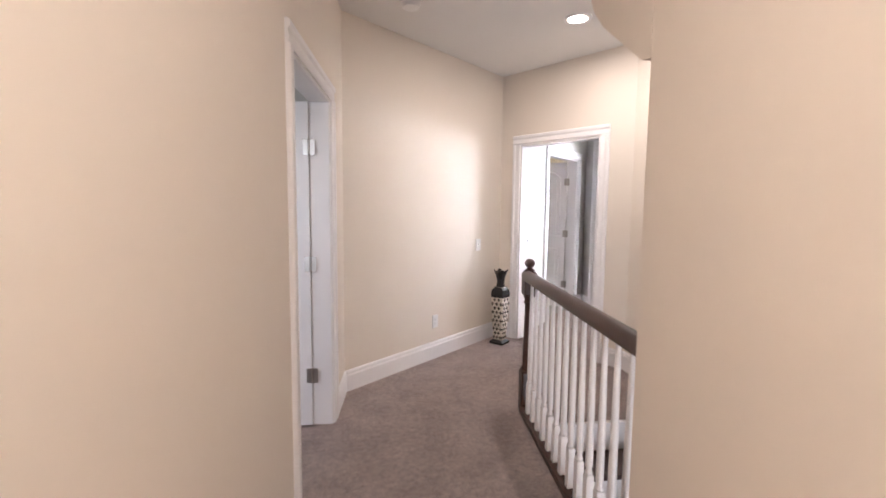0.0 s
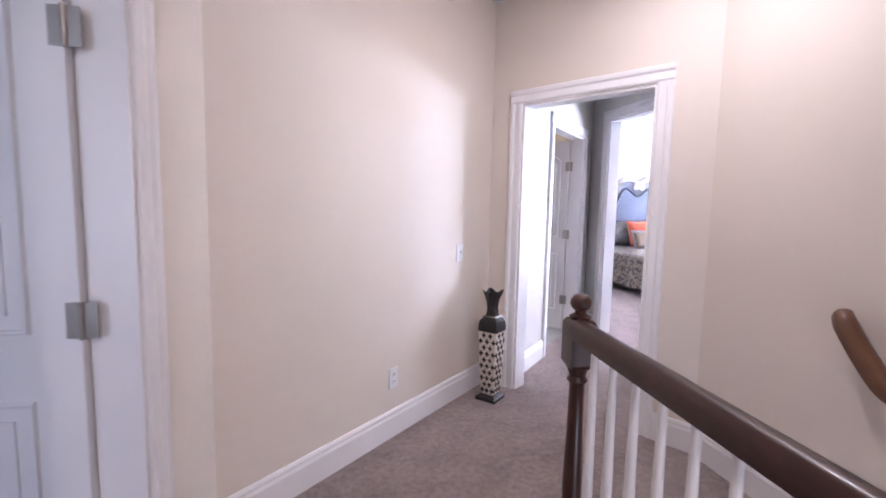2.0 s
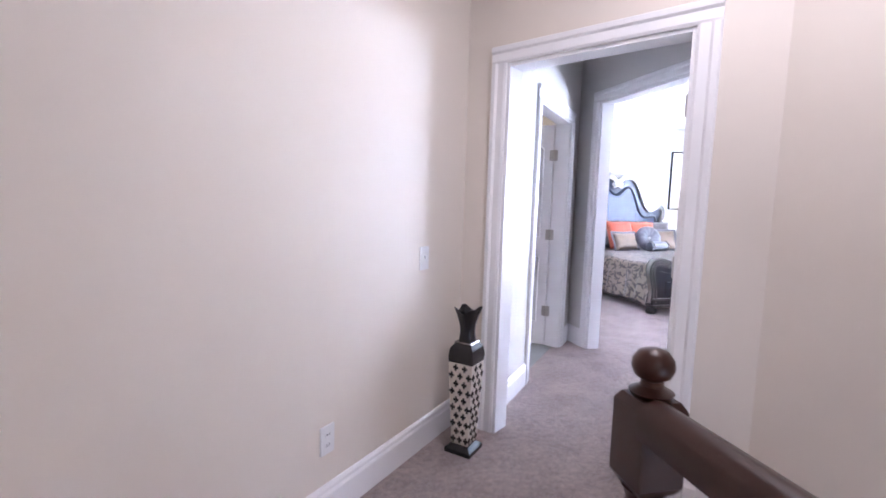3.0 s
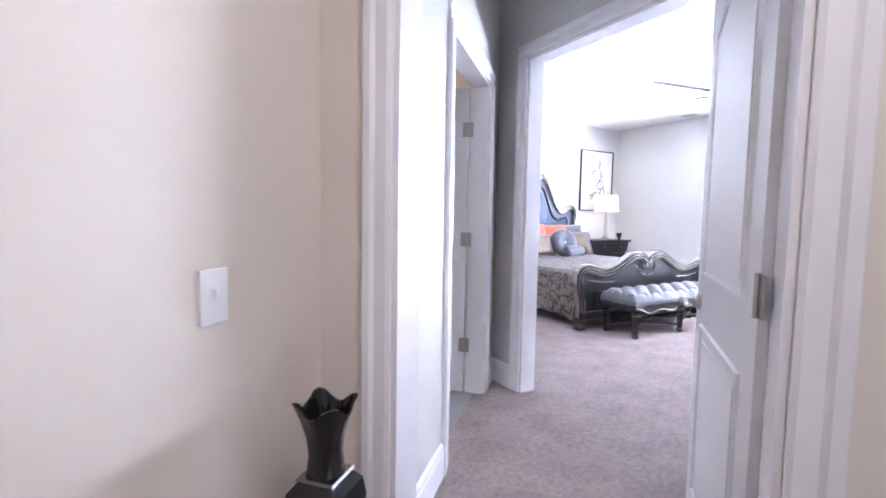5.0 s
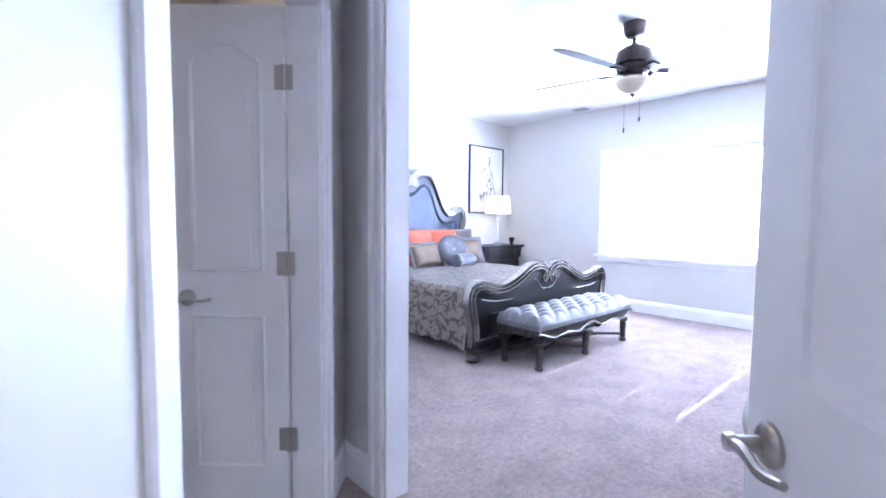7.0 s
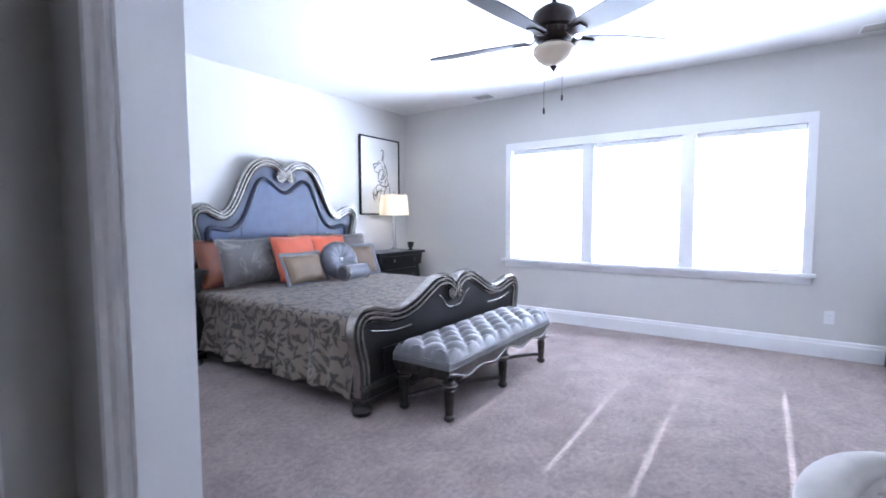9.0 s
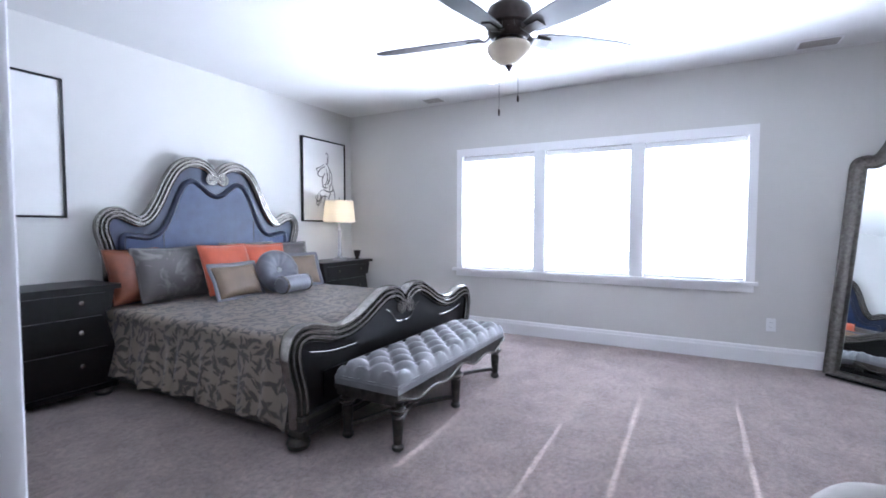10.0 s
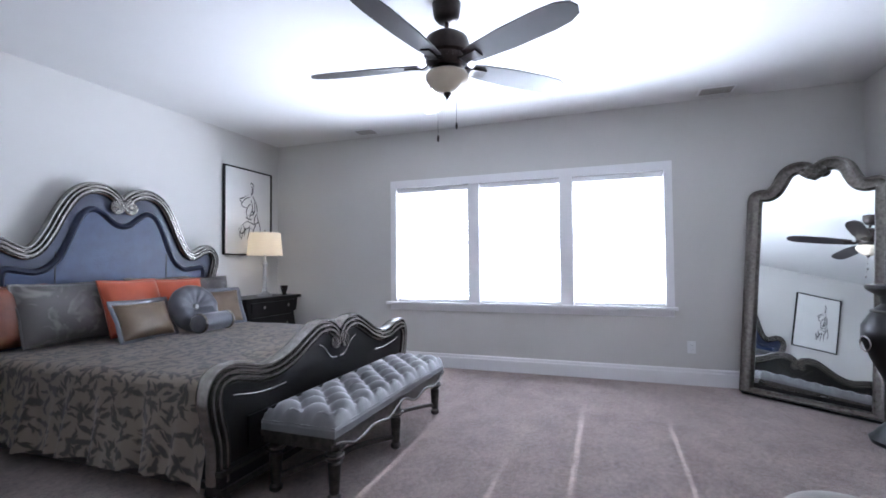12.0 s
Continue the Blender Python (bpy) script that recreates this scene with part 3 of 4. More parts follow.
def floor_vase():
    v = thing("floor_vase", pose(1.255, 5.07, 0.0, 0, 0, 42) @ Matrix.Diagonal((1, 1, 0.965, 1)), "tall black and ivory floor vase with a flared mouth", "vase")
    part("foot", lathe([(0.074, 0), (0.074, 0.022), (0.066, 0.03), (0.05, 0.045)], square=True), BLACK, v, "black foot", bevel=0.002)
    part("body", lathe([(0.044, 0.045), (0.048, 0.06), (0.066, 0.46), (0.068, 0.50)], square=True), IVORY, v, "ivory lattice body", bevel=0.002)
    part("shoulder", lathe([(0.068, 0.50), (0.070, 0.53), (0.064, 0.575), (0.045, 0.60)], square=True), BLACK, v, "glossy black shoulder", bevel=0.003)
    part("band", lathe([(0.046, 0.598), (0.049, 0.603), (0.046, 0.610)], square=True), SILVER, v, "silver band")
    bm, rings = bmesh.new(), []
    for r, z, wob in ((0.042, 0.608, 0), (0.036, 0.66, 0), (0.040, 0.70, 0), (0.052, 0.745, 0.2), (0.064, 0.778, 0.5), (0.058, 0.778, 0.5), (0.034, 0.70, 0)):
        ring = []
        for i in range(32):
            a = 2 * math.pi * i / 32
            k = 1 + 0.18 * max(0, math.cos(4 * a + math.pi)) * (0.6 + wob)
            ring.append(bm.verts.new((r * k * math.cos(a), r * k * math.sin(a), z + wob * 0.03 * math.cos(4 * a + math.pi))))
        rings.append(ring)
    for a, b in zip(rings, rings[1:]):
        for i in range(32):
            bm.faces.new((a[i], a[(i + 1) % 32], b[(i + 1) % 32], b[i]))
    bm.faces.new(rings[0][::-1])
    bm.faces.new(rings[-1])
    part("flared_neck", bm, BLACK, v, "black petal-edged neck", True)
    cross = [(1, 0.35), (0.35, 0.35), (0.35, 1), (-0.35, 1), (-0.35, 0.35), (-1, 0.35), (-1, -0.35), (-0.35, -0.35), (-0.35, -1), (0.35, -1), (0.35, -0.35), (1, -0.35)]
    first = None
    for side in range(4):
        for row in range(10):
            for col in ((-0.5, 0.5) if row % 2 else (-1, 0, 1)):
                z = 0.075 + row * 0.0445
                w = 0.046 + (z - 0.05) * 0.048
                if first is None:
                    first = part("lattice_hole", prism([(a * 0.0145, b * 0.0180) for a, b in cross], (1, 0, 0), (0, 0, 1), (0, 0, 0), (0, -0.003, 0)), BLACK, v)
                    ob = first
                else:
                    ob = new("lattice_hole", first.data)
                    ob.parent = v
                ob.matrix_basis = Matrix.Rotation(radians(90 * side), 4, "Z") @ Matrix.Translation((col * w * 0.76, -w - 0.0005, z)) @ Matrix.Rotation(radians(-2.7), 4, "X")


floor_vase()


def plate(name, m, w, h, label, category, toggles=0, sockets=0):
    """A wall plate lying on the wall's face (local -y is out)."""
    p = thing(name, m, label, category)
    part("plate", boxm(-w / 2, w / 2, -0.007, 0, -h / 2, h / 2), PLASTIC, p, bevel=0.002)
    for i in range(toggles):
        x = (i - (toggles - 1) / 2) * 0.046
        part("toggle", boxm(x - 0.005, x + 0.005, -0.018, -0.0072, -0.004, 0.016), PLASTIC, p, bevel=0.001)
    for z in ((-0.021, 0.021) if sockets else ()):
        part("socket", lathe([(0.017, 0), (0.016, 0.002)], 16, m=Matrix.Translation((0, -0.0072, z)) @ Matrix.Rotation(radians(90), 4, "X")), PLASTIC, p)
        for x in (-0.006, 0.006):
            part("slot", boxm(x - 0.001, x + 0.001, -0.0105, -0.0094, z - 0.004, z + 0.005), INK, p)
    return p


mA, LA = along(A, B)
plate("outlet", mA @ pose(1.035, 0, 0.345), 0.072, 0.116, "white duplex outlet low on the cream wall", "outlet", sockets=1)
plate("light_switch", mA @ pose(1.70, 0, 1.01), 0.075, 0.118, "white single toggle switch by the doorway", "light switch", toggles=1)
plate("light_switch", mW @ pose(0.115, 0, 1.02), 0.205, 0.118, "white four-gang toggle switch plate on the nook wall", "light switch", toggles=4)
plate("outlet", mW @ pose(0.20, 0, 0.625), 0.07, 0.11, "small grey wall plate low on the nook wall", "outlet", sockets=1)
tp = thing("thermostat", mW @ pose(0.07, 0, 1.385), "white thermostat with a green-grey display", "thermostat")
part("housing", boxm(-0.06, 0.06, -0.026, 0, -0.042, 0.042), PLASTIC, tp, bevel=0.006)
part("display", boxm(-0.04, 0.012, -0.028, -0.0265, -0.004, 0.03), mat("lcd_green", (0.28, 0.40, 0.36), None, 0.2), tp)
for x in (0.022, 0.042):
    part("button", boxm(x, x + 0.012, -0.030, -0.0265, 0.0, 0.022), PLASTIC, tp, bevel=0.001)
kp = thing("alarm_keypad", mW @ pose(0.11, 0, 1.205), "white alarm keypad with a glossy dark screen", "keypad")
part("housing", boxm(-0.075, 0.075, -0.02, 0, -0.06, 0.06), PLASTIC, kp, bevel=0.004)
part("screen", boxm(-0.06, 0.05, -0.0222, -0.0205, -0.048, 0.048), SCREEN, kp)
for z in (-0.03, -0.008, 0.014):
    part("button", boxm(0.055, 0.068, -0.023, -0.0205, z, z + 0.012), PLASTIC, kp)
for cx, cy in CANS_AND_FILL[:1]:
    c = thing("recessed_light", pose(cx, cy, CEIL), "lit recessed ceiling light with a white trim ring", "ceiling light")
    bm = sweep([Vector((0.083 * math.cos(a * math.pi / 16), 0.083 * math.sin(a * math.pi / 16), -0.006)) for a in range(32)], [(-0.012, -0.006), (0.012, -0.006), (0.014, 0.006), (-0.014, 0.006)], (0, 0, 1), closed=True)
    part("trim_ring", bm, TRIM, c)
    part("lens", lathe([(0.072, -0.007), (0.072, -0.002)], 28), CANGLOW, c, "glowing lens")
sd = thing("smoke_detector", pose(0.23, 3.80, CEIL), "round white smoke detector on the ceiling", "smoke detector")
part("cover", lathe([(0.03, -0.04), (0.056, -0.034), (0.062, -0.012), (0.068, -0.008), (0.068, 0)], 28), PLASTIC, sd, "", True)

# bathroom seen past its door
part("tile", prism([(1.25, 5.75), on(W0, W1, 0.2, 0.13), on(W0, W1, T0 + 0.02, 0.06), on(W0, W1, T1 - 0.02, 0.06), on(W0, W1, T1 + 0.1, 0.13), (2.92, 6.95), (2.92, 8.48), (1.25, 8.48)], (1, 0, 0), (0, 1, 0), (0, 0, 0), (0, 0, 0.006)), TILE, floor)
cab = thing("tall_cabinet", pose(1.75, 8.15, 0.006), "tall dark wooden bathroom cabinet with panel doors", "cabinet")
part("body", boxm(-0.45, 0.55, -0.25, 0.3, 0, 1.85), EBONY, cab, bevel=0.006)
for x0 in (-0.43, 0.06):
    for z0, z1 in ((0.08, 0.85), (0.98, 1.80)):
        d = part("door", boxm(x0, x0 + 0.46, -0.272, -0.251, z0, z1), EBONY, cab, bevel=0.004)
        part("handle", boxm(x0 + 0.41, x0 + 0.425, -0.30, -0.273, z0 + 0.3, z0 + 0.42), NICKEL, d)


# ---- bedroom ----
def window_set():
    w = thing("window_1", pose(WIN_X, 0, 0), "white triple double-hung window with horizontal blinds, bright outside", "window", kind="structure")
    y0, y1 = WINDOWS[0][0], WINDOWS[-1][1]
    part("window_sill", boxm(-0.06, 0.0, y0 - 0.10, y1 + 0.12, WIN_BOT - 0.035, WIN_BOT - 0.004), TRIM, w, "white projecting sill", bevel=0.006)
    part("apron", boxm(-0.018, -0.001, y0 - 0.07, y1 + 0.08, WIN_BOT - 0.10, WIN_BOT - 0.036), TRIM, w, bevel=0.004)
    part("head_casing", boxm(-0.02, -0.001, y0 - 0.075, y1 + 0.075, WIN_TOP, WIN_TOP + 0.09), TRIM, w, bevel=0.005)
    for a, b in ((y0 - 0.075, y0), (y1, y1 + 0.075), (WINDOWS[0][1], WINDOWS[1][0]), (WINDOWS[1][1], WINDOWS[2][0])):
        part("casing", boxm(-0.018, -0.001, a, b, WIN_BOT - 0.003, WIN_TOP - 0.001), TRIM, w, bevel=0.005)
    for a, b in WINDOWS:
        fr = part("window_frame", boxm(0.10, 0.15, a + 0.001, a + 0.03, WIN_BOT + 0.002, WIN_TOP - 0.002), TRIM, w)
        part("window_frame", boxm(0.10, 0.15, b - 0.03, b - 0.001, WIN_BOT + 0.002, WIN_TOP - 0.002), TRIM, w)
        part("window_frame", boxm(0.10, 0.15, a + 0.031, b - 0.031, WIN_TOP - 0.035, WIN_TOP - 0.002), TRIM, w)
        part("window_frame", boxm(0.10, 0.15, a + 0.031, b - 0.031, WIN_BOT + 0.002, WIN_BOT + 0.045), TRIM, w)
        part("meeting_rail", boxm(0.11, 0.145, a + 0.031, b - 0.031, 1.395, 1.435), TRIM, w)
        for z0, z1 in ((WIN_BOT + 0.046, 1.394), (1.436, WIN_TOP - 0.036)):
            g = part("pane", boxm(0.126, 0.130, a + 0.031, b - 0.031, z0, z1), GLASS, w)
            g.visible_shadow = False


window_set()


def blind(a, b):
    """A white slatted blind; the slats have cord slots near both ends."""
    w = thing("window_blind", pose(WIN_X + 0.055, (a + b) / 2, 0), "lowered white slatted blind inside the window", "blind", "blinds in the triple window")
    half = (b - a) / 2 - 0.006
    part("headrail", boxm(-0.03, 0.03, -half, half, WIN_TOP - 0.055, WIN_TOP - 0.003), TRIM, w, bevel=0.003)
    part("bottom_rail", boxm(-0.026, 0.026, -half, half, WIN_BOT + 0.004, WIN_BOT + 0.022), TRIM, w, bevel=0.003)
    me, z, tilt = None, WIN_BOT + 0.05, radians(35)
    ys = [-half, -half + 0.114, -half + 0.136, half - 0.136, half - 0.114, half]
    while z < WIN_TOP - 0.07:
        if me is None:
            bm = bmesh.new()
            rows = [[bm.verts.new((-x * math.cos(tilt), y, x * math.sin(tilt))) for y in ys] for x in (-0.025, -0.019, 0.019, 0.025)]
            for i in range(3):
                for j in range(5):
                    if not (i == 1 and j in (1, 3)):
                        bm.faces.new((rows[i][j], rows[i][j + 1], rows[i + 1][j + 1], rows[i + 1][j]))
            bmesh.ops.solidify(bm, geom=bm.faces[:], thickness=0.002)
            ob = part("slat", bm, BLINDM, w)
            me = ob.data
        else:
            ob = new("slat", me)
            ob.parent = w
        ob.location = (0, 0, z)
        z += 0.0405
    for y in (-half + 0.20, half - 0.20):
        part("ladder_cord", boxm(-0.0012, 0.0012, y - 0.0012, y + 0.0012, WIN_BOT + 0.02, WIN_TOP - 0.05), PLASTIC, w)


for a, b in WINDOWS:
    blind(a, b)

RIDGE = [(-0.05, -0.02), (-0.05, 0.010), (-0.042, 0.026), (-0.034, 0.026), (-0.028, 0.008), (-0.021, 0.008), (-0.014, 0.034), (-0.004, 0.034), (0.001, 0.010), (0.007, 0.010), (0.014, 0.042), (0.026, 0.042), (0.031, 0.016), (0.036, 0.016), (0.042, 0.034), (0.05, 0.026), (0.052, -0.02)]


def scaled(profile, k):
    return [(a * k, b * k) for a, b in profile]


def spiral(cx, cz, y, r, sgn, start, turns=1.35, n=26):
    return [Vector((cx + sgn * r * (1 - 0.8 * i / n) * math.cos(start + turns * 2 * math.pi * i / n), y, cz + r * (1 - 0.8 * i / n) * math.sin(start + turns * 2 * math.pi * i / n))) for i in range(n + 1)]


BEDX = 5.62
HEAD = [(0.03, 1.77), (0.08, 1.83), (0.17, 1.872), (0.30, 1.865), (0.41, 1.79), (0.50, 1.65), (0.58, 1.48), (0.66, 1.35), (0.74, 1.30), (0.82, 1.325), (0.90, 1.365), (0.98, 1.36), (1.035, 1.30), (1.045, 1.21), (1.01, 1.08), (0.985, 0.9), (0.98, 0.32)]
INNER = [(0.0, 1.565), (0.07, 1.585), (0.15, 1.65), (0.24, 1.70), (0.33, 1.665), (0.40, 1.55), (0.47, 1.38), (0.55, 1.235), (0.66, 1.165), (0.78, 1.175), (0.86, 1.185), (0.90, 1.14), (0.90, 0.95), (0.90, 0.5)]
FOOT = [(0.03, 0.715), (0.08, 0.755), (0.16, 0.775), (0.25, 0.765), (0.36, 0.715), (0.50, 0.645), (0.64, 0.605), (0.76, 0.605), (0.88, 0.635), (0.97, 0.65), (1.05, 0.63), (1.085, 0.56), (1.075, 0.46), (1.04, 0.32), (1.035, 0.14)]


def both(half, n=6):
    """A smooth symmetric outline from its right half, left foot to right foot."""
    r = [(p.x, p.y) for p in smoothline([(a, b, 0) for a, b in half], n)]
    return [(-a, b) for a, b in reversed(r)], r


def side_of(outline):
    """The headboard stands a little off the bed's middle and narrower than the footboard."""
    return [(0.045 + 0.955 * a, b if b < 1.0 else 1.0 + (b - 1.0) * 0.955) for a, b in outline]


def bed():
    b = thing("bed", pose(BEDX, 0, 0), "carved dark wood and silver king bed with blue leather headboard", "bed")
    L, R = (side_of(o) for o in both(HEAD))
    hy = 9.74
    hb = part("headboard", prism(L + R, (1, 0, 0), (0, 0, 1), (0, hy, 0), (0, -0.06, 0)), BLUEBAND, b, "blue-grey lacquered headboard")
    il, ir = (side_of(o) for o in both(INNER))
    part("leather_panel", prism(il + ir[1:], (1, 0, 0), (0, 0, 1), (0, hy - 0.06, 0), (0, -0.008, 0)), BLUE, hb, "blue crocodile leather panel")
    part("inner_moulding", sweep([Vector((x, hy - 0.066, z)) for x, z in il + ir[1:]], [(-0.016, -0.004), (-0.01, 0.012), (0.0, 0.02), (0.014, 0.024), (0.03, 0.012), (0.036, -0.004)], (0, -1, 0)), BLUEBAND, hb, "", True)
    for s in (-0.47, 0.47):
        part("seam", boxm(s - 0.003, s + 0.003, hy - 0.0715, hy - 0.0682, 0.6, 1.30), EBONY, hb)
    for side in (L, R):
        part("crest_moulding", sweep([Vector((x, hy - 0.062, z)) for x, z in side], RIDGE, (0, -1, 0)), SILVER, hb, "antique silver crest moulding", True)
    for s in (-1, 1):
        part("scroll", sweep(spiral(0.045 + s * 0.065, 1.698, hy - 0.088, 0.062, s, radians(95)), scaled(RIDGE, 0.42), (0, -1, 0)), SILVER, hb, "silver scroll", True)
        part("rosette", lathe([(0.016, 0), (0.014, 0.012), (0.004, 0.018)], 14, m=Matrix.Translation((0.045 + s * 0.065, hy - 0.085, 1.698)) @ Matrix.Rotation(radians(90), 4, "X")), SILVER, hb, "", True)
    fy = 7.52
    L, R = both(FOOT)
    fb = part("footboard", prism(L + R, (1, 0, 0), (0, 0, 1), (0, fy, 0), (0, -0.055, 0)), EBONY, b, "black carved footboard")
    for side in (L, R):
        part("top_moulding", sweep([Vector((x, fy - 0.05, z)) for x, z in side], scaled(RIDGE, 1.05), (0, -1, 0)), SILVER, fb, "antique silver rolled moulding", True)
        part("roll_cap", sweep([Vector((x, fy - 0.012, z + 0.012)) for x, z in side[(14 if side is L else 0):(None if side is L else -14)]], circle(0.036, 12), (0, -1, 0)), SILVER, fb, "", True)
    for s in (-1, 1):
        part("scroll", sweep(spiral(s * 0.055, 0.665, fy - 0.075, 0.05, s, radians(95)), scaled(RIDGE, 0.4), (0, -1, 0)), SILVER, fb, "silver scroll", True)
        part("leaf_carving", lathe([(0.02, 0), (0.017, 0.014), (0.004, 0.02)], 14, m=Matrix.Translation((s * 0.055, fy - 0.07, 0.665)) @ Matrix.Rotation(radians(90), 4, "X")), SILVER, fb, "", True)
        pts = smoothline([(s * 0.02, fy - 0.058, 0.55), (s * 0.09, fy - 0.058, 0.56), (s * 0.16, fy - 0.058, 0.63), (s * 0.22, fy - 0.058, 0.66)], 6)
        part("carved_line", sweep(pts, circle(0.0045, 8), (0, -1, 0)), SILVER, fb, "", True)
        pts = smoothline([(s * 0.55, fy - 0.058, 0.50), (s * 0.75, fy - 0.058, 0.50), (s * 0.95, fy - 0.058, 0.535)], 6)
        part("carved_line", sweep(pts, circle(0.004, 8), (0, -1, 0)), SILVER, fb, "", True)
    for z0, z1, d in ((0.085, 0.12, 0.085), (0.12, 0.175, 0.07), (0.175, 0.20, 0.08)):
        part("base_moulding", boxm(-1.06, 1.06, fy - d - 0.02, fy + 0.005, z0, z1 - 0.001), DARKPEW if d > 0.075 else EBONY, fb, bevel=0.006)
    part("lower_panel", boxm(-0.85, 0.85, fy - 0.068, fy - 0.056, 0.24, 0.40), EBONY, fb, bevel=0.006)
    for s in (-1, 1):
        part("side_rail", boxm(min(s * 0.94, s * 1.0), max(s * 0.94, s * 1.0), fy + 0.01, hy - 0.062, 0.12, 0.30), EBONY, b, bevel=0.008)
        part("side_base", boxm(min(s * 0.93, s * 1.02), max(s * 0.93, s * 1.02), fy + 0.01, hy - 0.062, 0.085, 0.119), DARKPEW, b, bevel=0.006)
        for y in (fy - 0.03, hy - 0.04):
            part("bun_foot", lathe([(0.035, 0.0), (0.06, 0.012), (0.068, 0.04), (0.055, 0.066), (0.04, 0.076), (0.058, 0.085)], 22, m=Matrix.Translation((s * 1.02, y, 0))), DARKPEW, b, "turned bun foot", True)
    part("mattress", boxm(-0.93, 0.93, fy + 0.02, hy - 0.07, 0.30, 0.575), CREAM, b, bevel=0.04)


bed()


def coverlet():
    """Quilted cover: flat on top, falling over both sides with soft folds."""
    bm, rows = bmesh.new(), []
    prof = []
    for k in range(13):
        t = k / 12
        prof.append((-1.005 - 0.03 * (1 - t) * (1 - t), 0.13 + 0.43 * t, 1 - t))
    for k in range(5):
        a = math.pi / 2 * k / 4
        prof.append((-0.945 - 0.06 * math.cos(a), 0.56 + 0.05 * math.sin(a), 0))
    for k in range(1, 16):
        prof.append((-0.945 + 1.89 * k / 16, 0.61 + 0.012 * math.sin(math.pi * k / 16), 0))
    prof += [(-x, z, h) for x, z, h in reversed(prof[:17])]
    ny = 90
    for j in range(ny + 1):
        y = 7.545 + (9.60 - 7.545) * j / ny
        row = []
        for x, z, hang in prof:
            fold = hang * (0.025 * math.sin(y * 17) + 0.018 * math.sin(y * 31 + 1.3) + 0.01 * math.sin(y * 53))
            sag = 0.035 * max(0, 1 - (y - 7.545) / 0.25) ** 2 if not hang else 0
            puff = 0.010 * noise.noise(Vector((x * 4, y * 4, 0.3))) + 0.004 * noise.noise(Vector((x * 13, y * 13, 1.3)))
            s = -1 if x < 0 else 1
            drop = hang * (0.010 * math.sin(y * 9) - 0.05 * max(0, 1 - (y - 7.545) / 0.22))
            row.append(bm.verts.new((x + s * (fold + hang * 0.03), y, z + puff - sag + drop)))
        rows.append(row)
    for a, b in zip(rows, rows[1:]):
        for i in range(len(prof) - 1):
            bm.faces.new((a[i], a[i + 1], b[i + 1], b[i]))
    bmesh.ops.solidify(bm, geom=bm.faces[:], thickness=0.012)
    c = part("coverlet", bm, COVER, None, "", True)
    c.location = (BEDX, 0, 0)
    tagged(c, "taupe floral damask coverlet draped over the bed", "bedspread")


coverlet()


def pillow(name, m, w, h, t, material, label, ruffle=0.0, edge=None):
    """A stuffed cushion standing on its lower edge, facing local -y."""
    bm, n = bmesh.new(), 22
    grids = []
    for side in (-1, 1):
        g = []
        for i in range(n + 1):
            row = []
            for j in range(n + 1):
                u, v = 2 * i / n - 1, 2 * j / n - 1
                pu, pv = u * (1 - 0.07 * (1 - v * v) * abs(u)), v * (1 - 0.07 * (1 - u * u) * abs(v))
                d = t / 2 * ((1 - u ** 4) * (1 - v ** 4)) ** 0.55
                d *= 1 + 0.10 * noise.noise(Vector((u * 2.2, v * 2.2, side + m.translation.x * 3)))
                row.append(bm.verts.new((pu * w / 2, side * d, h / 2 + pv * h / 2)))
            g.append(row)
        grids.append(g)
        for i in range(n):
            for j in range(n):
                bm.faces.new((g[i][j], g[i + 1][j], g[i + 1][j + 1], g[i][j + 1]))
    bmesh.ops.remove_doubles(bm, verts=bm.verts, dist=0.0005)
    p = thing(name, m, label, "pillow", "pillows on the bed")
    part("cushion", bm, material, p, "", True)
    loop = [(-1, -1), (0, -0.94), (1, -1), (0.94, 0), (1, 1), (0, 0.94), (-1, 1), (-0.94, 0)]
    k = 1.0 + ruffle
    line = []
    for (a, c), (a2, c2) in zip(loop, loop[1:] + loop[:1]):
        line += [Vector(((a + (a2 - a) * q / 6) * w / 2 * 0.985 * k, 0, h / 2 + (c + (c2 - c) * q / 6) * h / 2 * 0.985 * k)) for q in range(6)]
    part("piping" if not ruffle else "ruffle", sweep(line, circle(0.007 if not ruffle else 0.02, 8, 0.007), (0, -1, 0), closed=True), edge or material, p, "", True)
    return p


TOPZ = 0.632
for x, y, w, h, mt, lean, yaw, lab in (
        (4.87, 9.50, 0.50, 0.44, RUST, -14, 14, "rust brown silk pillow against the headboard"),
        (5.13, 9.40, 0.68, 0.46, SHAMM, -20, 5, "grey marbled damask sham pillow"),
        (5.98, 9.52, 0.66, 0.46, SHAMM, -14, 0, "grey marbled damask sham against the headboard"),
        (6.36, 9.42, 0.52, 0.46, SHAMM, -16, -12, "silver-grey damask sham at the bed side")):
    pillow("pillow", pose(BEDX - 5.62 + x, y, TOPZ, lean, 0, yaw), w, h, 0.17, mt, lab)
pillow("pillow", pose(5.55, 9.27, TOPZ, -20, 0, 4), 0.52, 0.47, 0.17, ORANGE, "bright orange silk square pillow")
pillow("pillow", pose(6.00, 9.34, TOPZ, -16, 0, -6), 0.50, 0.45, 0.16, ORANGE, "bright orange silk pillow leaning on the shams")
pillow("pillow", pose(5.45, 9.03, TOPZ, -24, 0, 6), 0.46, 0.29, 0.13, TAUPE, "taupe silk pillow with a satin ruffle", 0.12, STEEL)
pillow("pillow", pose(6.34, 9.20, TOPZ, -24, 0, -16), 0.40, 0.33, 0.13, TAUPE, "taupe and grey pillow near the bed side", 0.1, STEEL)


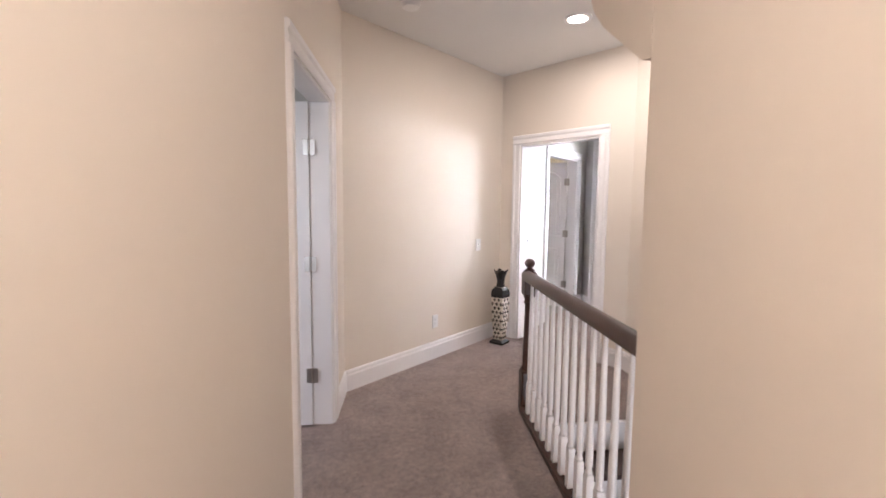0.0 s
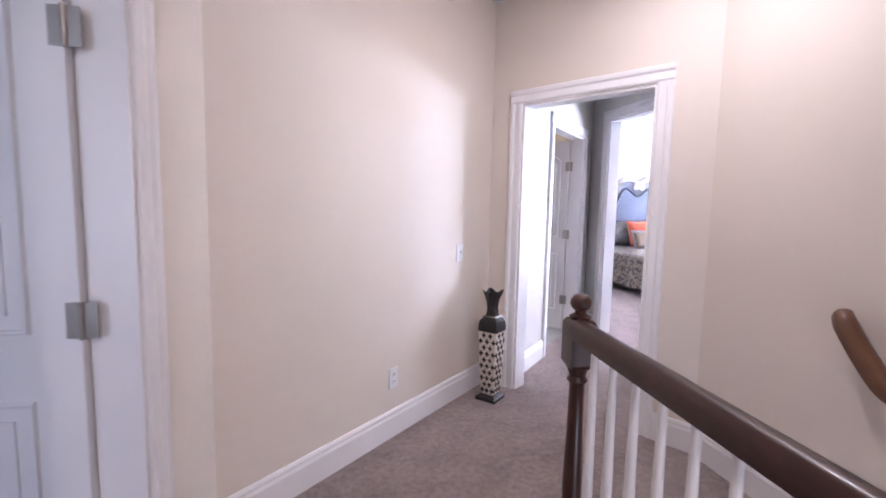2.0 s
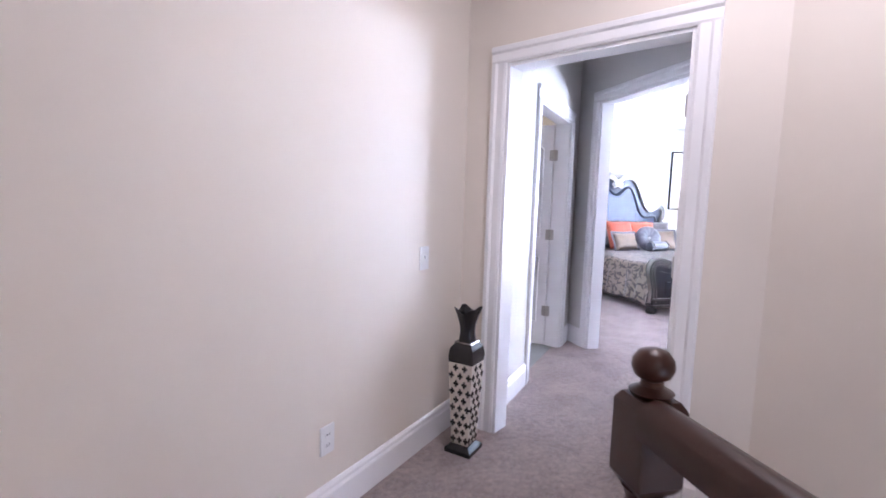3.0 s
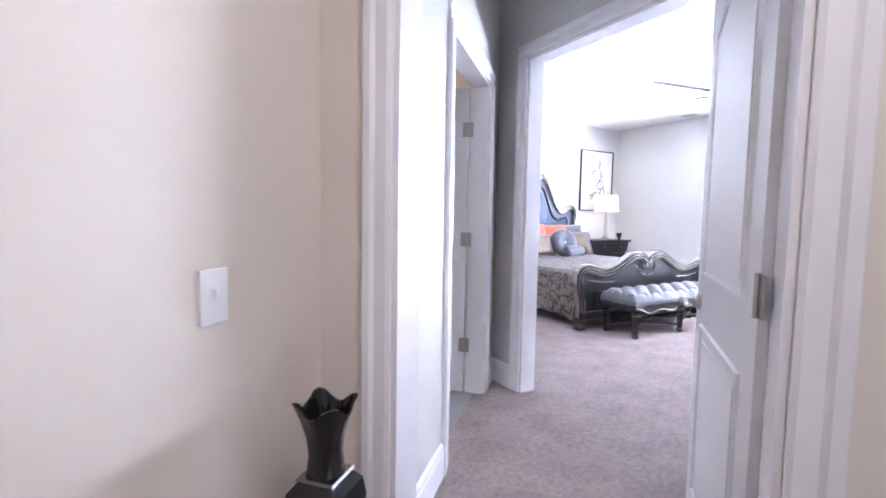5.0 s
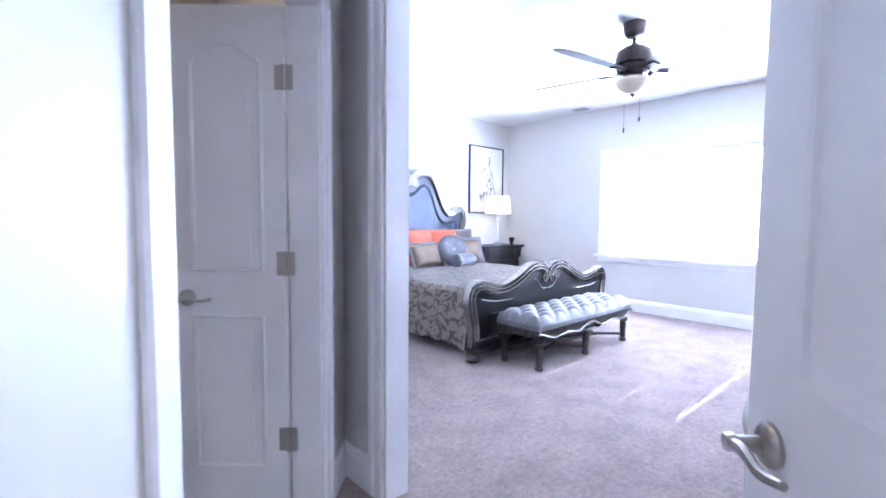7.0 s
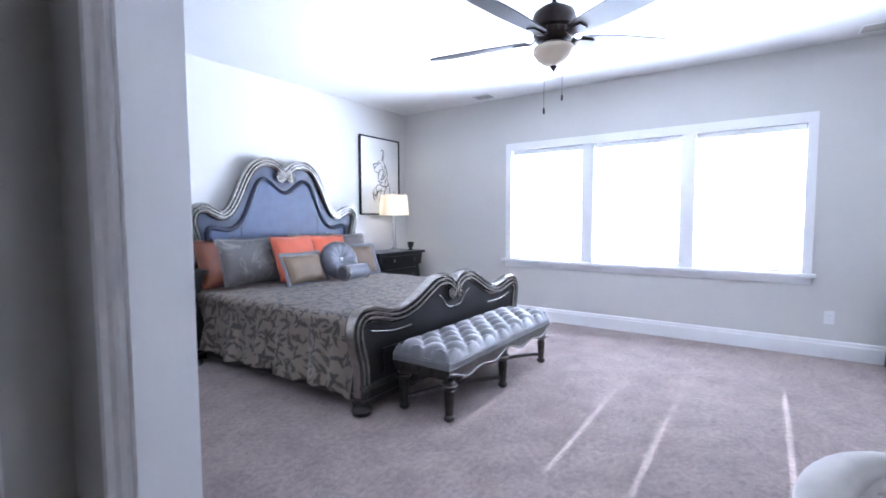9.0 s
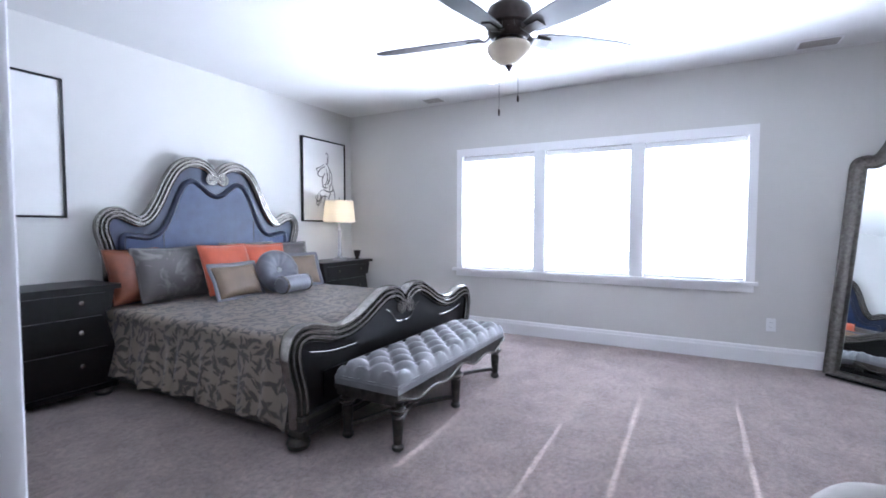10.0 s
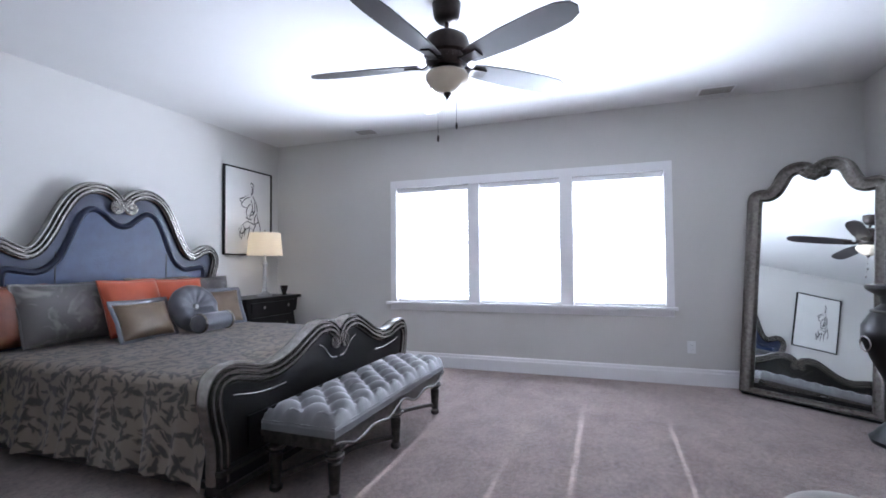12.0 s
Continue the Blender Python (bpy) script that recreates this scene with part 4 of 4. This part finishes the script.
def round_cushion():
    c = thing("round_cushion", pose(5.86, 9.06, TOPZ + 0.185, 68, 0, -10) @ Matrix.Scale(1.2, 4), "round steel-blue satin cushion with a crystal button", "cushion", "pillows on the bed")
    bm, n = bmesh.new(), 48
    rings = []
    for k in range(15):
        a = -math.pi / 2 + math.pi * k / 14
        ring = []
        for i in range(n):
            q = 2 * math.pi * i / n
            r = 0.10 + 0.075 * math.cos(a)
            z = 0.065 * math.sin(a) * (1 + 0.07 * math.sin(q * 12))
            ring.append(bm.verts.new((r * (1 + 0.01 * math.sin(q * 12)) * math.cos(q), r * math.sin(q), z)))
        rings.append(ring)
    for s, zz in ((0, -0.02), (-1, 0.02)):
        rings.insert(0 if s == 0 else len(rings), [bm.verts.new((0.012 * math.cos(2 * math.pi * i / n), 0.012 * math.sin(2 * math.pi * i / n), zz)) for i in range(n)])
    for a, b in zip(rings, rings[1:]):
        for i in range(n):
            bm.faces.new((a[i], a[(i + 1) % n], b[(i + 1) % n], b[i]))
    part("cushion", bm, STEEL, c, "", True)
    part("button", lathe([(0.018, 0.022), (0.022, 0.03), (0.016, 0.042), (0.005, 0.046)], 14), CRYSTAL, c, "crystal button", True)
    r = thing("bolster", pose(5.88, 8.86, TOPZ + 0.078, 0, 90, 8), "steel-blue satin bolster with silver trim", "cushion", "pillows on the bed")
    part("roll", lathe([(0.012, -0.20), (0.06, -0.196), (0.075, -0.18), (0.077, 0), (0.075, 0.18), (0.06, 0.196), (0.012, 0.20)], 30), STEEL, r, "", True)
    for z in (-0.165, 0.165):
        part("trim_ring", lathe([(0.077, z - 0.014), (0.082, z - 0.007), (0.080, z), (0.082, z + 0.007), (0.077, z + 0.014)], 30), SILVER, r, "silver braid trim", True)


round_cushion()


def tufted(bm, w, d, z, cols, rows, depth, nx=96, ny=30, round_=0.05):
    """A deep-buttoned pad with rounded edges, centred on the origin."""
    g = []
    for i in range(nx + 1):
        row = []
        for j in range(ny + 1):
            u, v = i / nx, j / ny
            a, c = u * cols, v * rows
            puff = (abs(math.sin(math.pi * (a + c) / 2)) * abs(math.sin(math.pi * (a - c) / 2))) ** 0.45
            e = min(1, min(u, 1 - u) * w / round_, min(v, 1 - v) * d / round_)
            rim = 1 - (1 - e) ** 2
            row.append(bm.verts.new(((u - 0.5) * w, (v - 0.5) * d, z + depth * puff * rim - 0.045 * (1 - rim))))
        g.append(row)
    for i in range(nx):
        for j in range(ny):
            bm.faces.new((g[i][j], g[i + 1][j], g[i + 1][j + 1], g[i][j + 1]))
    return bm


def bench():
    b = thing("bench", pose(5.56, 7.165, 0), "grey tufted bench with carved pewter legs before the bed", "bench")
    w, d = 1.56, 0.45
    part("seat", tufted(bmesh.new(), w, d, 0.415, 15, 5, 0.05), GREYVEL, b, "grey deep-buttoned velvet seat", True)
    part("seat_side", boxm(-w / 2 + 0.004, w / 2 - 0.004, -d / 2 + 0.004, d / 2 - 0.004, 0.325, 0.385), GREYVEL, b, bevel=0.012)
    first = None
    for i in range(15):
        for j in range(5):
            if (i + j) % 2 == 0 and 0 < i and 0 < j:
                if first is None:
                    first = part("button", lathe([(0.011, 0.0), (0.010, 0.005), (0.004, 0.008)], 10), GREYVEL, b)
                    ob = first
                else:
                    ob = new("button", first.data)
                    ob.parent = b
                ob.location = ((i / 15 - 0.5) * w, (j / 5 - 0.5) * d, 0.416)
    for y in (-d / 2 + 0.012, d / 2 - 0.012):
        top = [(-w / 2, 0.335), (w / 2, 0.335)]
        low = [(w / 2 - w * k / 48, 0.285 - 0.03 * abs(math.sin(math.pi * 2 * k / 48)) ** 2 + 0.02 * math.cos(math.pi * 8 * k / 48)) for k in range(49)]
        s = -1 if y < 0 else 1
        part("apron", prism(top + low, (1, 0, 0), (0, 0, 1), (0, y - 0.01, 0), (0, 0.02, 0)), DARKPEW, b, "scalloped pewter apron")
        part("apron_bead", sweep([Vector((x, y + s * 0.012, z + 0.008)) for x, z in low], circle(0.009, 8), (0, s, 0)), SILVER, b, "", True)
    for x in (-w / 2 + 0.011, w / 2 - 0.011):
        part("end_apron", boxm(x - 0.01, x + 0.01, -d / 2 + 0.024, d / 2 - 0.024, 0.275, 0.335), DARKPEW, b, bevel=0.004)
    prof = [(0.022, 0.0), (0.034, 0.012), (0.034, 0.03), (0.022, 0.042), (0.026, 0.05), (0.034, 0.19), (0.024, 0.2), (0.044, 0.215), (0.050, 0.232), (0.044, 0.246), (0.028, 0.256), (0.030, 0.262), (0.042, 0.285)]
    first = ring = None
    for x in (-0.715, -0.01, 0.70):
        for y in (-0.178, 0.178):
            if first is None:
                first = part("leg", lathe(prof, 20), DARKPEW, b, "turned pewter leg", True)
                ob = first
            else:
                ob = new("leg", first.data)
                ob.parent = b
            ob.location = (x, y, 0)
            if ring is None:
                ring = part("leg_ring", lathe([(0.046, 0.222), (0.053, 0.228), (0.053, 0.236), (0.046, 0.242)], 20), SILVER, b, "silver leg ring", True)
                rg = ring
            else:
                rg = new("leg_ring", ring.data)
                rg.parent = b
            rg.location = (x, y, 0)
    for x0, x1 in ((-0.715, -0.01), (-0.01, 0.70)):
        for s in (-1, 1):
            pts = smoothline([(x0, s * 0.178, 0.075), (x0 + 0.12, s * 0.11, 0.085), ((x0 + x1) / 2, s * 0.03, 0.10), (x1 - 0.12, s * 0.11, 0.085), (x1, s * 0.178, 0.075)], 6)
            part("stretcher", sweep(pts, [(-0.016, -0.011), (0.016, -0.011), (0.012, 0.011), (-0.012, 0.011)], (0, 0, 1)), DARKPEW, b, "", True)


bench()


def nightstand(x, label):
    n = thing("nightstand", pose(x, 9.765, 0), label, "nightstand", "nightstands beside the bed")
    w, d = 0.86, 0.44
    part("top", boxm(-w / 2 - 0.03, w / 2 + 0.03, -d - 0.03, 0, 0.785, 0.82), EBONY, n, bevel=0.010)
    part("frieze", prism([(-w / 2, 0.785), (w / 2, 0.785), (w / 2 - 0.03, 0.63), (-w / 2 + 0.03, 0.63)], (1, 0, 0), (0, 0, 1), (0, -d, 0), (0, d - 0.002, 0)), EBONY, n, bevel=0.008)
    sides = [(-0.36, 0.10), (-0.40, 0.12), (-0.43, 0.22), (-0.425, 0.38), (-0.39, 0.52), (-0.375, 0.63), (0.375, 0.63), (0.39, 0.52), (0.425, 0.38), (0.43, 0.22), (0.40, 0.12), (0.36, 0.10)]
    part("body", prism(sides, (1, 0, 0), (0, 0, 1), (0, -d + 0.015, 0), (0, d - 0.02, 0)), EBONY, n, bevel=0.01)
    for z0, z1, k in ((0.655, 0.765, 0.36), (0.40, 0.60, 0.345), (0.16, 0.37, 0.37)):
        y = -d if z0 > 0.6 else -d + 0.015
        dr = part("drawer", boxm(-k, k, y - 0.016, y - 0.001, z0, z1), EBONY, n, bevel=0.006)
        for s in (-0.2, 0.2):
            part("drawer_pull", lathe([(0.006, 0), (0.006, 0.015), (0.014, 0.02), (0.016, 0.028), (0.008, 0.034)], 14, m=Matrix.Translation((s, y - 0.016, (z0 + z1) / 2)) @ Matrix.Rotation(radians(90), 4, "X")), SILVER, dr, "silver drawer pull", True)
    part("plinth", boxm(-w / 2, w / 2, -d - 0.005, -0.003, 0.06, 0.10), EBONY, n, bevel=0.01)
    for sx in (-0.36, 0.36):
        for y in (-d + 0.05, -0.06):
            part("bun_foot", lathe([(0.03, 0.0), (0.055, 0.012), (0.058, 0.035), (0.04, 0.06)], 18, m=Matrix.Translation((sx, y, 0))), PEWTER, n, "", True)
    return n


nightstand(4.15, "black carved nightstand with silver drawer pulls, bare top")
nightstand(7.19, "black carved nightstand with a lamp and a cup on it")


def table_lamp():
    l = thing("table_lamp", pose(LAMP[0], LAMP[1], 0.82), "lit crystal column lamp with a white drum shade", "table lamp")
    part("base", lathe([(0.085, 0), (0.085, 0.015), (0.06, 0.025), (0.035, 0.045), (0.026, 0.06)], 30), CRYSTAL, l, "clear stepped base", True)
    part("column", lathe([(0.026, 0.06), (0.034, 0.08), (0.022, 0.10), (0.022, 0.36), (0.032, 0.38), (0.02, 0.40), (0.018, 0.43)], 22), CRYSTAL, l, "clear crystal column", True)
    part("socket", lathe([(0.014, 0.43), (0.014, 0.50)], 12), NICKEL, l)
    bm, rings = bmesh.new(), []
    for r, z in ((0.20, 0.475), (0.175, 0.745)):
        rings.append([bm.verts.new((r * math.cos(2 * math.pi * i / 40), r * math.sin(2 * math.pi * i / 40), z)) for i in range(40)])
    for i in range(40):
        bm.faces.new((rings[0][i], rings[0][(i + 1) % 40], rings[1][(i + 1) % 40], rings[1][i]))
    bmesh.ops.solidify(bm, geom=bm.faces[:], thickness=0.002)
    part("shade", bm, SHADEM, l, "white linen drum shade", True)
    part("finial", lathe([(0.006, 0.73), (0.006, 0.76), (0.012, 0.77), (0.004, 0.785)], 12), NICKEL, l, "", True)
    c = thing("cup", pose(7.46, 9.40, 0.82), "small dark footed cup on the nightstand", "cup")
    part("bowl", lathe([(0.03, 0), (0.034, 0.012), (0.02, 0.025), (0.034, 0.045), (0.045, 0.10), (0.048, 0.115), (0.043, 0.114), (0.03, 0.05)], 22), BRONZE, c, "", True)


table_lamp()


def picture(x0, x1, z0, z1, strokes, label):
    p = thing("framed_picture", pose((x0 + x1) / 2, 9.79, (z0 + z1) / 2), label, "picture", "framed drawings over the nightstands")
    w, h = (x1 - x0) / 2, (z1 - z0) / 2
    part("backing", boxm(-w + 0.012, w - 0.012, -0.018, -0.002, -h + 0.012, h - 0.012), PAPER, p, "white drawing paper")
    for a in ((-w, -w + 0.016, -h, h), (w - 0.016, w, -h, h), (-w + 0.0165, w - 0.0165, h - 0.016, h), (-w + 0.0165, w - 0.0165, -h, -h + 0.016)):
        part("frame_bar", boxm(a[0], a[1], -0.034, -0.001, a[2], a[3]), BLACK, p, "thin black frame", bevel=0.002)
    for s in strokes:
        pts = smoothline([(u * w, -0.0195, v * h) for u, v in s], 6)
        part("brush_stroke", sweep(pts, circle(0.0058, 6, 0.0012), (0, -1, 0), taper=lambda t: 0.3 + 0.9 * math.sin(math.pi * min(0.95, t + 0.1))), INK, p)
    return p


STROKES = [[(0.12, 0.62), (0.18, 0.50), (0.10, 0.42), (0.16, 0.62)], [(0.05, 0.36), (-0.15, 0.30), (-0.30, 0.16), (-0.12, 0.10), (0.1, 0.2)],
           [(0.16, 0.40), (0.32, 0.22), (0.36, 0.0), (0.22, -0.12)], [(0.1, 0.3), (0.16, 0.1), (0.05, -0.1), (0.12, -0.2)],
           [(0.34, -0.02), (0.40, -0.2), (0.2, -0.26), (-0.1, -0.22), (-0.42, -0.42)], [(-0.42, -0.42), (-0.3, -0.5), (0.0, -0.36), (0.2, -0.40)],
           [(0.3, -0.25), (0.2, -0.45), (0.22, -0.62)], [(-0.1, -0.35), (-0.25, -0.52), (-0.3, -0.66)], [(0.02, 0.2), (-0.1, 0.0), (0.0, -0.2)], [(0.38, -0.1), (0.5, -0.35), (0.44, -0.56)],
           [(0.06, 0.66), (0.13, 0.70), (0.2, 0.63), (0.19, 0.54)], [(-0.28, 0.2), (-0.36, 0.28), (-0.2, 0.33), (0.0, 0.42)], [(0.22, 0.3), (0.26, 0.05), (0.12, -0.06), (-0.02, -0.08)],
           [(-0.3, -0.36), (-0.36, -0.55), (-0.28, -0.62)], [(0.05, -0.3), (0.0, -0.5), (-0.06, -0.64)], [(0.3, -0.05), (0.24, -0.2), (0.34, -0.34)], [(-0.12, -0.12), (0.02, -0.16), (0.16, -0.14)],
           [(-0.22, -0.3), (-0.16, -0.46), (-0.2, -0.6)], [(0.12, 0.08), (0.2, 0.0), (0.18, -0.1)]]
picture(6.88, 7.66, 1.305, 2.345, STROKES, "black framed abstract ink line drawing above the lamp")
picture(3.70, 4.48, 1.305, 2.345, [[(-u * 0.6 - 0.25, v) for u, v in s] for s in STROKES], "black framed abstract ink drawing beyond the headboard")


def ceiling_fan():
    f = thing("ceiling_fan", pose(5.42, 6.57, CEIL), "dark bronze five-blade ceiling fan with an alabaster bowl light", "ceiling fan")
    part("canopy", lathe([(0.03, -0.115), (0.055, -0.108), (0.075, -0.085), (0.082, -0.05), (0.085, -0.015), (0.088, 0)], 30), BRONZE, f, "", True)
    part("downrod", lathe([(0.014, -0.20), (0.014, -0.08)], 14), BRONZE, f)
    part("motor_housing", lathe([(0.03, -0.40), (0.10, -0.395), (0.125, -0.36), (0.125, -0.33), (0.14, -0.315), (0.14, -0.27), (0.132, -0.235), (0.125, -0.215), (0.08, -0.185), (0.035, -0.165), (0.025, -0.155)], 40), BRONZE, f, "ribbed motor housing", True)
    first = None
    for i in range(20):
        a = 2 * math.pi * i / 20
        if first is None:
            ob = first = part("rib", boxm(0.122, 0.128, -0.006, 0.006, -0.36, -0.33), BRONZE, f)
        else:
            ob = new("rib", first.data)
            ob.parent = f
        ob.rotation_euler = (0, 0, a)
    part("light_kit", lathe([(0.05, -0.44), (0.075, -0.435), (0.08, -0.41), (0.06, -0.395)], 30), BRONZE, f, "", True)
    part("glass_bowl", lathe([(0.012, -0.545), (0.05, -0.538), (0.075, -0.522), (0.105, -0.495), (0.128, -0.46), (0.130, -0.44), (0.125, -0.43), (0.05, -0.43)], 40), ALAB, f, "cream alabaster glass bowl", True)
    part("finial", lathe([(0.003, -0.58), (0.012, -0.565), (0.022, -0.55), (0.024, -0.538)], 18), BRONZE, f, "", True)
    outline = [(0.17, -0.055), (0.24, -0.068), (0.45, -0.085), (0.70, -0.085), (0.80, -0.075), (0.86, -0.045), (0.878, 0.0), (0.86, 0.045), (0.80, 0.075), (0.70, 0.085), (0.45, 0.085), (0.24, 0.068), (0.17, 0.055)]
    bl = br = None
    for i in range(5):
        rot = Matrix.Rotation(radians(-45 + 72 * i), 4, "Z") @ Matrix.Translation((0, 0, -0.375)) @ Matrix.Rotation(radians(-13), 4, "X")
        if bl is None:
            bl = part("blade", prism(outline, (1, 0, 0), (0, 1, 0), (0, 0, -0.004), (0, 0, 0.008)), BLADE, f, "dark wooden blade", bevel=0.002)
            br = part("blade_bracket", sweep(smoothline([(0.10, 0, 0.02), (0.14, 0, -0.012), (0.19, 0, -0.008), (0.26, 0, -0.008)], 5), [(-0.03, -0.005), (0.03, -0.005), (0.03, 0.004), (-0.03, 0.004)], (0, 0, 1)), BRONZE, f, "", True)
            br.matrix_basis = rot
            bl.matrix_basis = rot
        else:
            for src, nm in ((bl, "blade"), (br, "blade_bracket")):
                ob = new(nm, src.data)
                ob.parent = f
                ob.matrix_basis = rot
    for x, y, z in ((0.02, -0.05, -0.72), (-0.03, 0.05, -0.80)):
        part("pull_chain", lathe([(0.0012, z), (0.0012, -0.43)], 6, m=Matrix.Translation((x, y, 0))), BRONZE, f)
        part("chain_knob", lathe([(0.004, z - 0.04), (0.007, z - 0.03), (0.006, z - 0.005), (0.002, z)], 10, m=Matrix.Translation((x, y, 0))), BRONZE, f)


ceiling_fan()
for x, y, wx, wy in ((7.60, 4.72, 0.10, 0.30), (7.60, 8.34, 0.10, 0.26)):
    v = thing("ceiling_vent", pose(x, y, CEIL), "white slotted ceiling air vent", "air vent", "ceiling vents")
    part("frame", boxm(-wx, wx, -wy / 2, wy / 2, -0.006, 0), TRIM, v, bevel=0.002)
    # Slats take a darker metal colour to imitate the shaded gaps between white ones.
    for i in range(6):
        k = -wx + 0.03 + i * (2 * wx - 0.06) / 5
        part("slat", boxm(k - 0.008, k + 0.004, -wy / 2 + 0.02, wy / 2 - 0.02, -0.011, -0.0065), NICKEL, v)
mE, LE = along((WIN_X, 9.79), (WIN_X, 3.55))
plate("outlet", mE @ pose(9.79 - 4.94, 0, 0.36), 0.072, 0.116, "white outlet under the window wall", "outlet", sockets=1)


def floor_mirror():
    m = Matrix.Translation((7.312, 4.208, 0.0)) @ Matrix.Rotation(math.atan2(-0.679, -0.592) + radians(1.6), 4, "Z") @ Matrix.Rotation(radians(8.5), 4, "X").inverted() @ Matrix.Diagonal((1.10, 1, 1.03, 1))
    f = thing("floor_mirror", m, "large pewter floor mirror with a scalloped top leaning in the corner", "mirror")
    half = [(0.0, 1.915), (0.03, 1.95), (0.08, 1.985), (0.15, 1.985), (0.21, 1.945), (0.25, 1.865), (0.29, 1.80), (0.34, 1.772), (0.40, 1.778), (0.44, 1.765), (0.45, 1.72)]
    r = [(p.x, p.y) for p in smoothline([(a, b, 0) for a, b in half], 5)]
    out = [(-a, b) for a, b in reversed(r)] + r[1:] + [(0.45, 0.004), (-0.45, 0.004)]
    part("backboard", prism(out, (1, 0, 0), (0, 0, 1), (0, 0.03, 0), (0, -0.015, 0)), EBONY, f)
    glass = [(x * 0.80, 0.105 + (z - 0.004) * 0.905) for x, z in out]
    part("mirror_glass", prism(glass, (1, 0, 0), (0, 0, 1), (0, 0.014, 0), (0, -0.004, 0)), MIRROR, f, "clear mirror glass")
    mid = [(x * 0.90, 0.052 + (z - 0.004) * 0.953) for x, z in out]
    wide = [(-0.058, -0.006), (-0.058, 0.02), (-0.048, 0.045), (-0.03, 0.05), (-0.018, 0.034), (0.0, 0.03), (0.02, 0.026), (0.035, 0.03), (0.046, 0.018), (0.05, -0.006)]
    part("frame", sweep([Vector((x, 0.012, z)) for x, z in mid], wide, (0, -1, 0), closed=True), PEWTER, f, "aged pewter moulded frame", True)
    for s in (-1, 1):
        part("scroll", sweep(spiral(s * 0.05, 1.90, -0.03, 0.04, s, radians(95)), scaled(RIDGE, 0.3), (0, -1, 0)), PEWTER, f, "", True)


floor_mirror()
u = thing("urn_pedestal", pose(6.60, 3.90, 0) @ Matrix.Diagonal((0.95, 0.95, 0.945, 1)), "dark carved urn-shaped pedestal with a silver ring", "pedestal")
part("body", lathe([(0.20, 0), (0.21, 0.03), (0.18, 0.06), (0.16, 0.09), (0.10, 0.16), (0.085, 0.26), (0.11, 0.40), (0.19, 0.58), (0.235, 0.70), (0.23, 0.80), (0.17, 0.90), (0.12, 0.95), (0.13, 1.0), (0.19, 1.04), (0.205, 1.06), (0.2, 1.08)], 40), EBONY, u, "", True)
part("collar", lathe([(0.178, 0.892), (0.184, 0.90), (0.172, 0.91)], 40), PEWTER, u, "", True)
for a in (100, 190, 280):
    part("ring", sweep([Vector((0.05 * math.cos(k * math.pi / 10), 0, 0.05 * math.sin(k * math.pi / 10))) for k in range(20)], circle(0.006, 8), (0, -1, 0), closed=True), SILVER, u, "silver ring", True).matrix_basis = Matrix.Rotation(radians(a), 4, "Z") @ Matrix.Translation((0.245, 0, 0.68)) @ Matrix.Rotation(radians(90), 4, "Z")


def tufted_chair():
    c = thing("tufted_chair", pose(4.06, 4.98, 0, 0, 0, -8) @ Matrix.Diagonal((1.12, 1, 0.80, 1)), "cream deep-buttoned low armchair with rolled back", "armchair")
    part("seat", boxm(-0.33, 0.33, -0.33, 0.22, 0.16, 0.40), CREAM, c, bevel=0.04)
    b = tufted(bmesh.new(), 0.74, 0.36, 0.0, 6, 4, 0.05, 60, 30, 0.06)
    for v in b.verts:
        x, y, z = v.co
        v.co = (x, 0.22 - z - 0.10 * (x / 0.37) ** 2, 0.44 + y + 0.0)
    part("tufted_back", b, CREAM, c, "buttoned inner back", True)
    pts = smoothline([(-0.36, -0.32, 0.50), (-0.40, -0.05, 0.53), (-0.34, 0.20, 0.58), (0.0, 0.31, 0.63), (0.34, 0.20, 0.58), (0.40, -0.05, 0.53), (0.36, -0.32, 0.50)], 10)
    bm = bmesh.new()
    sweep(pts, circle(0.062, 16), (0, 0, 1), bm=bm)
    part("rolled_top", bm, CREAM, c, "thick rolled top edge", True)
    part("outer_back", sweep([Vector((p.x, p.y, 0.30)) for p in pts], [(-0.045, -0.16), (0.045, -0.16), (0.05, 0.24), (-0.05, 0.24)], (0, 0, 1)), CREAM, c, "", True)
    for x in (-0.29, 0.29):
        for y in (-0.28, 0.2):
            part("leg", lathe([(0.015, 0), (0.025, 0.14), (0.028, 0.17)], 12, m=Matrix.Translation((x, y, 0))), EBONY, c)


tufted_chair()
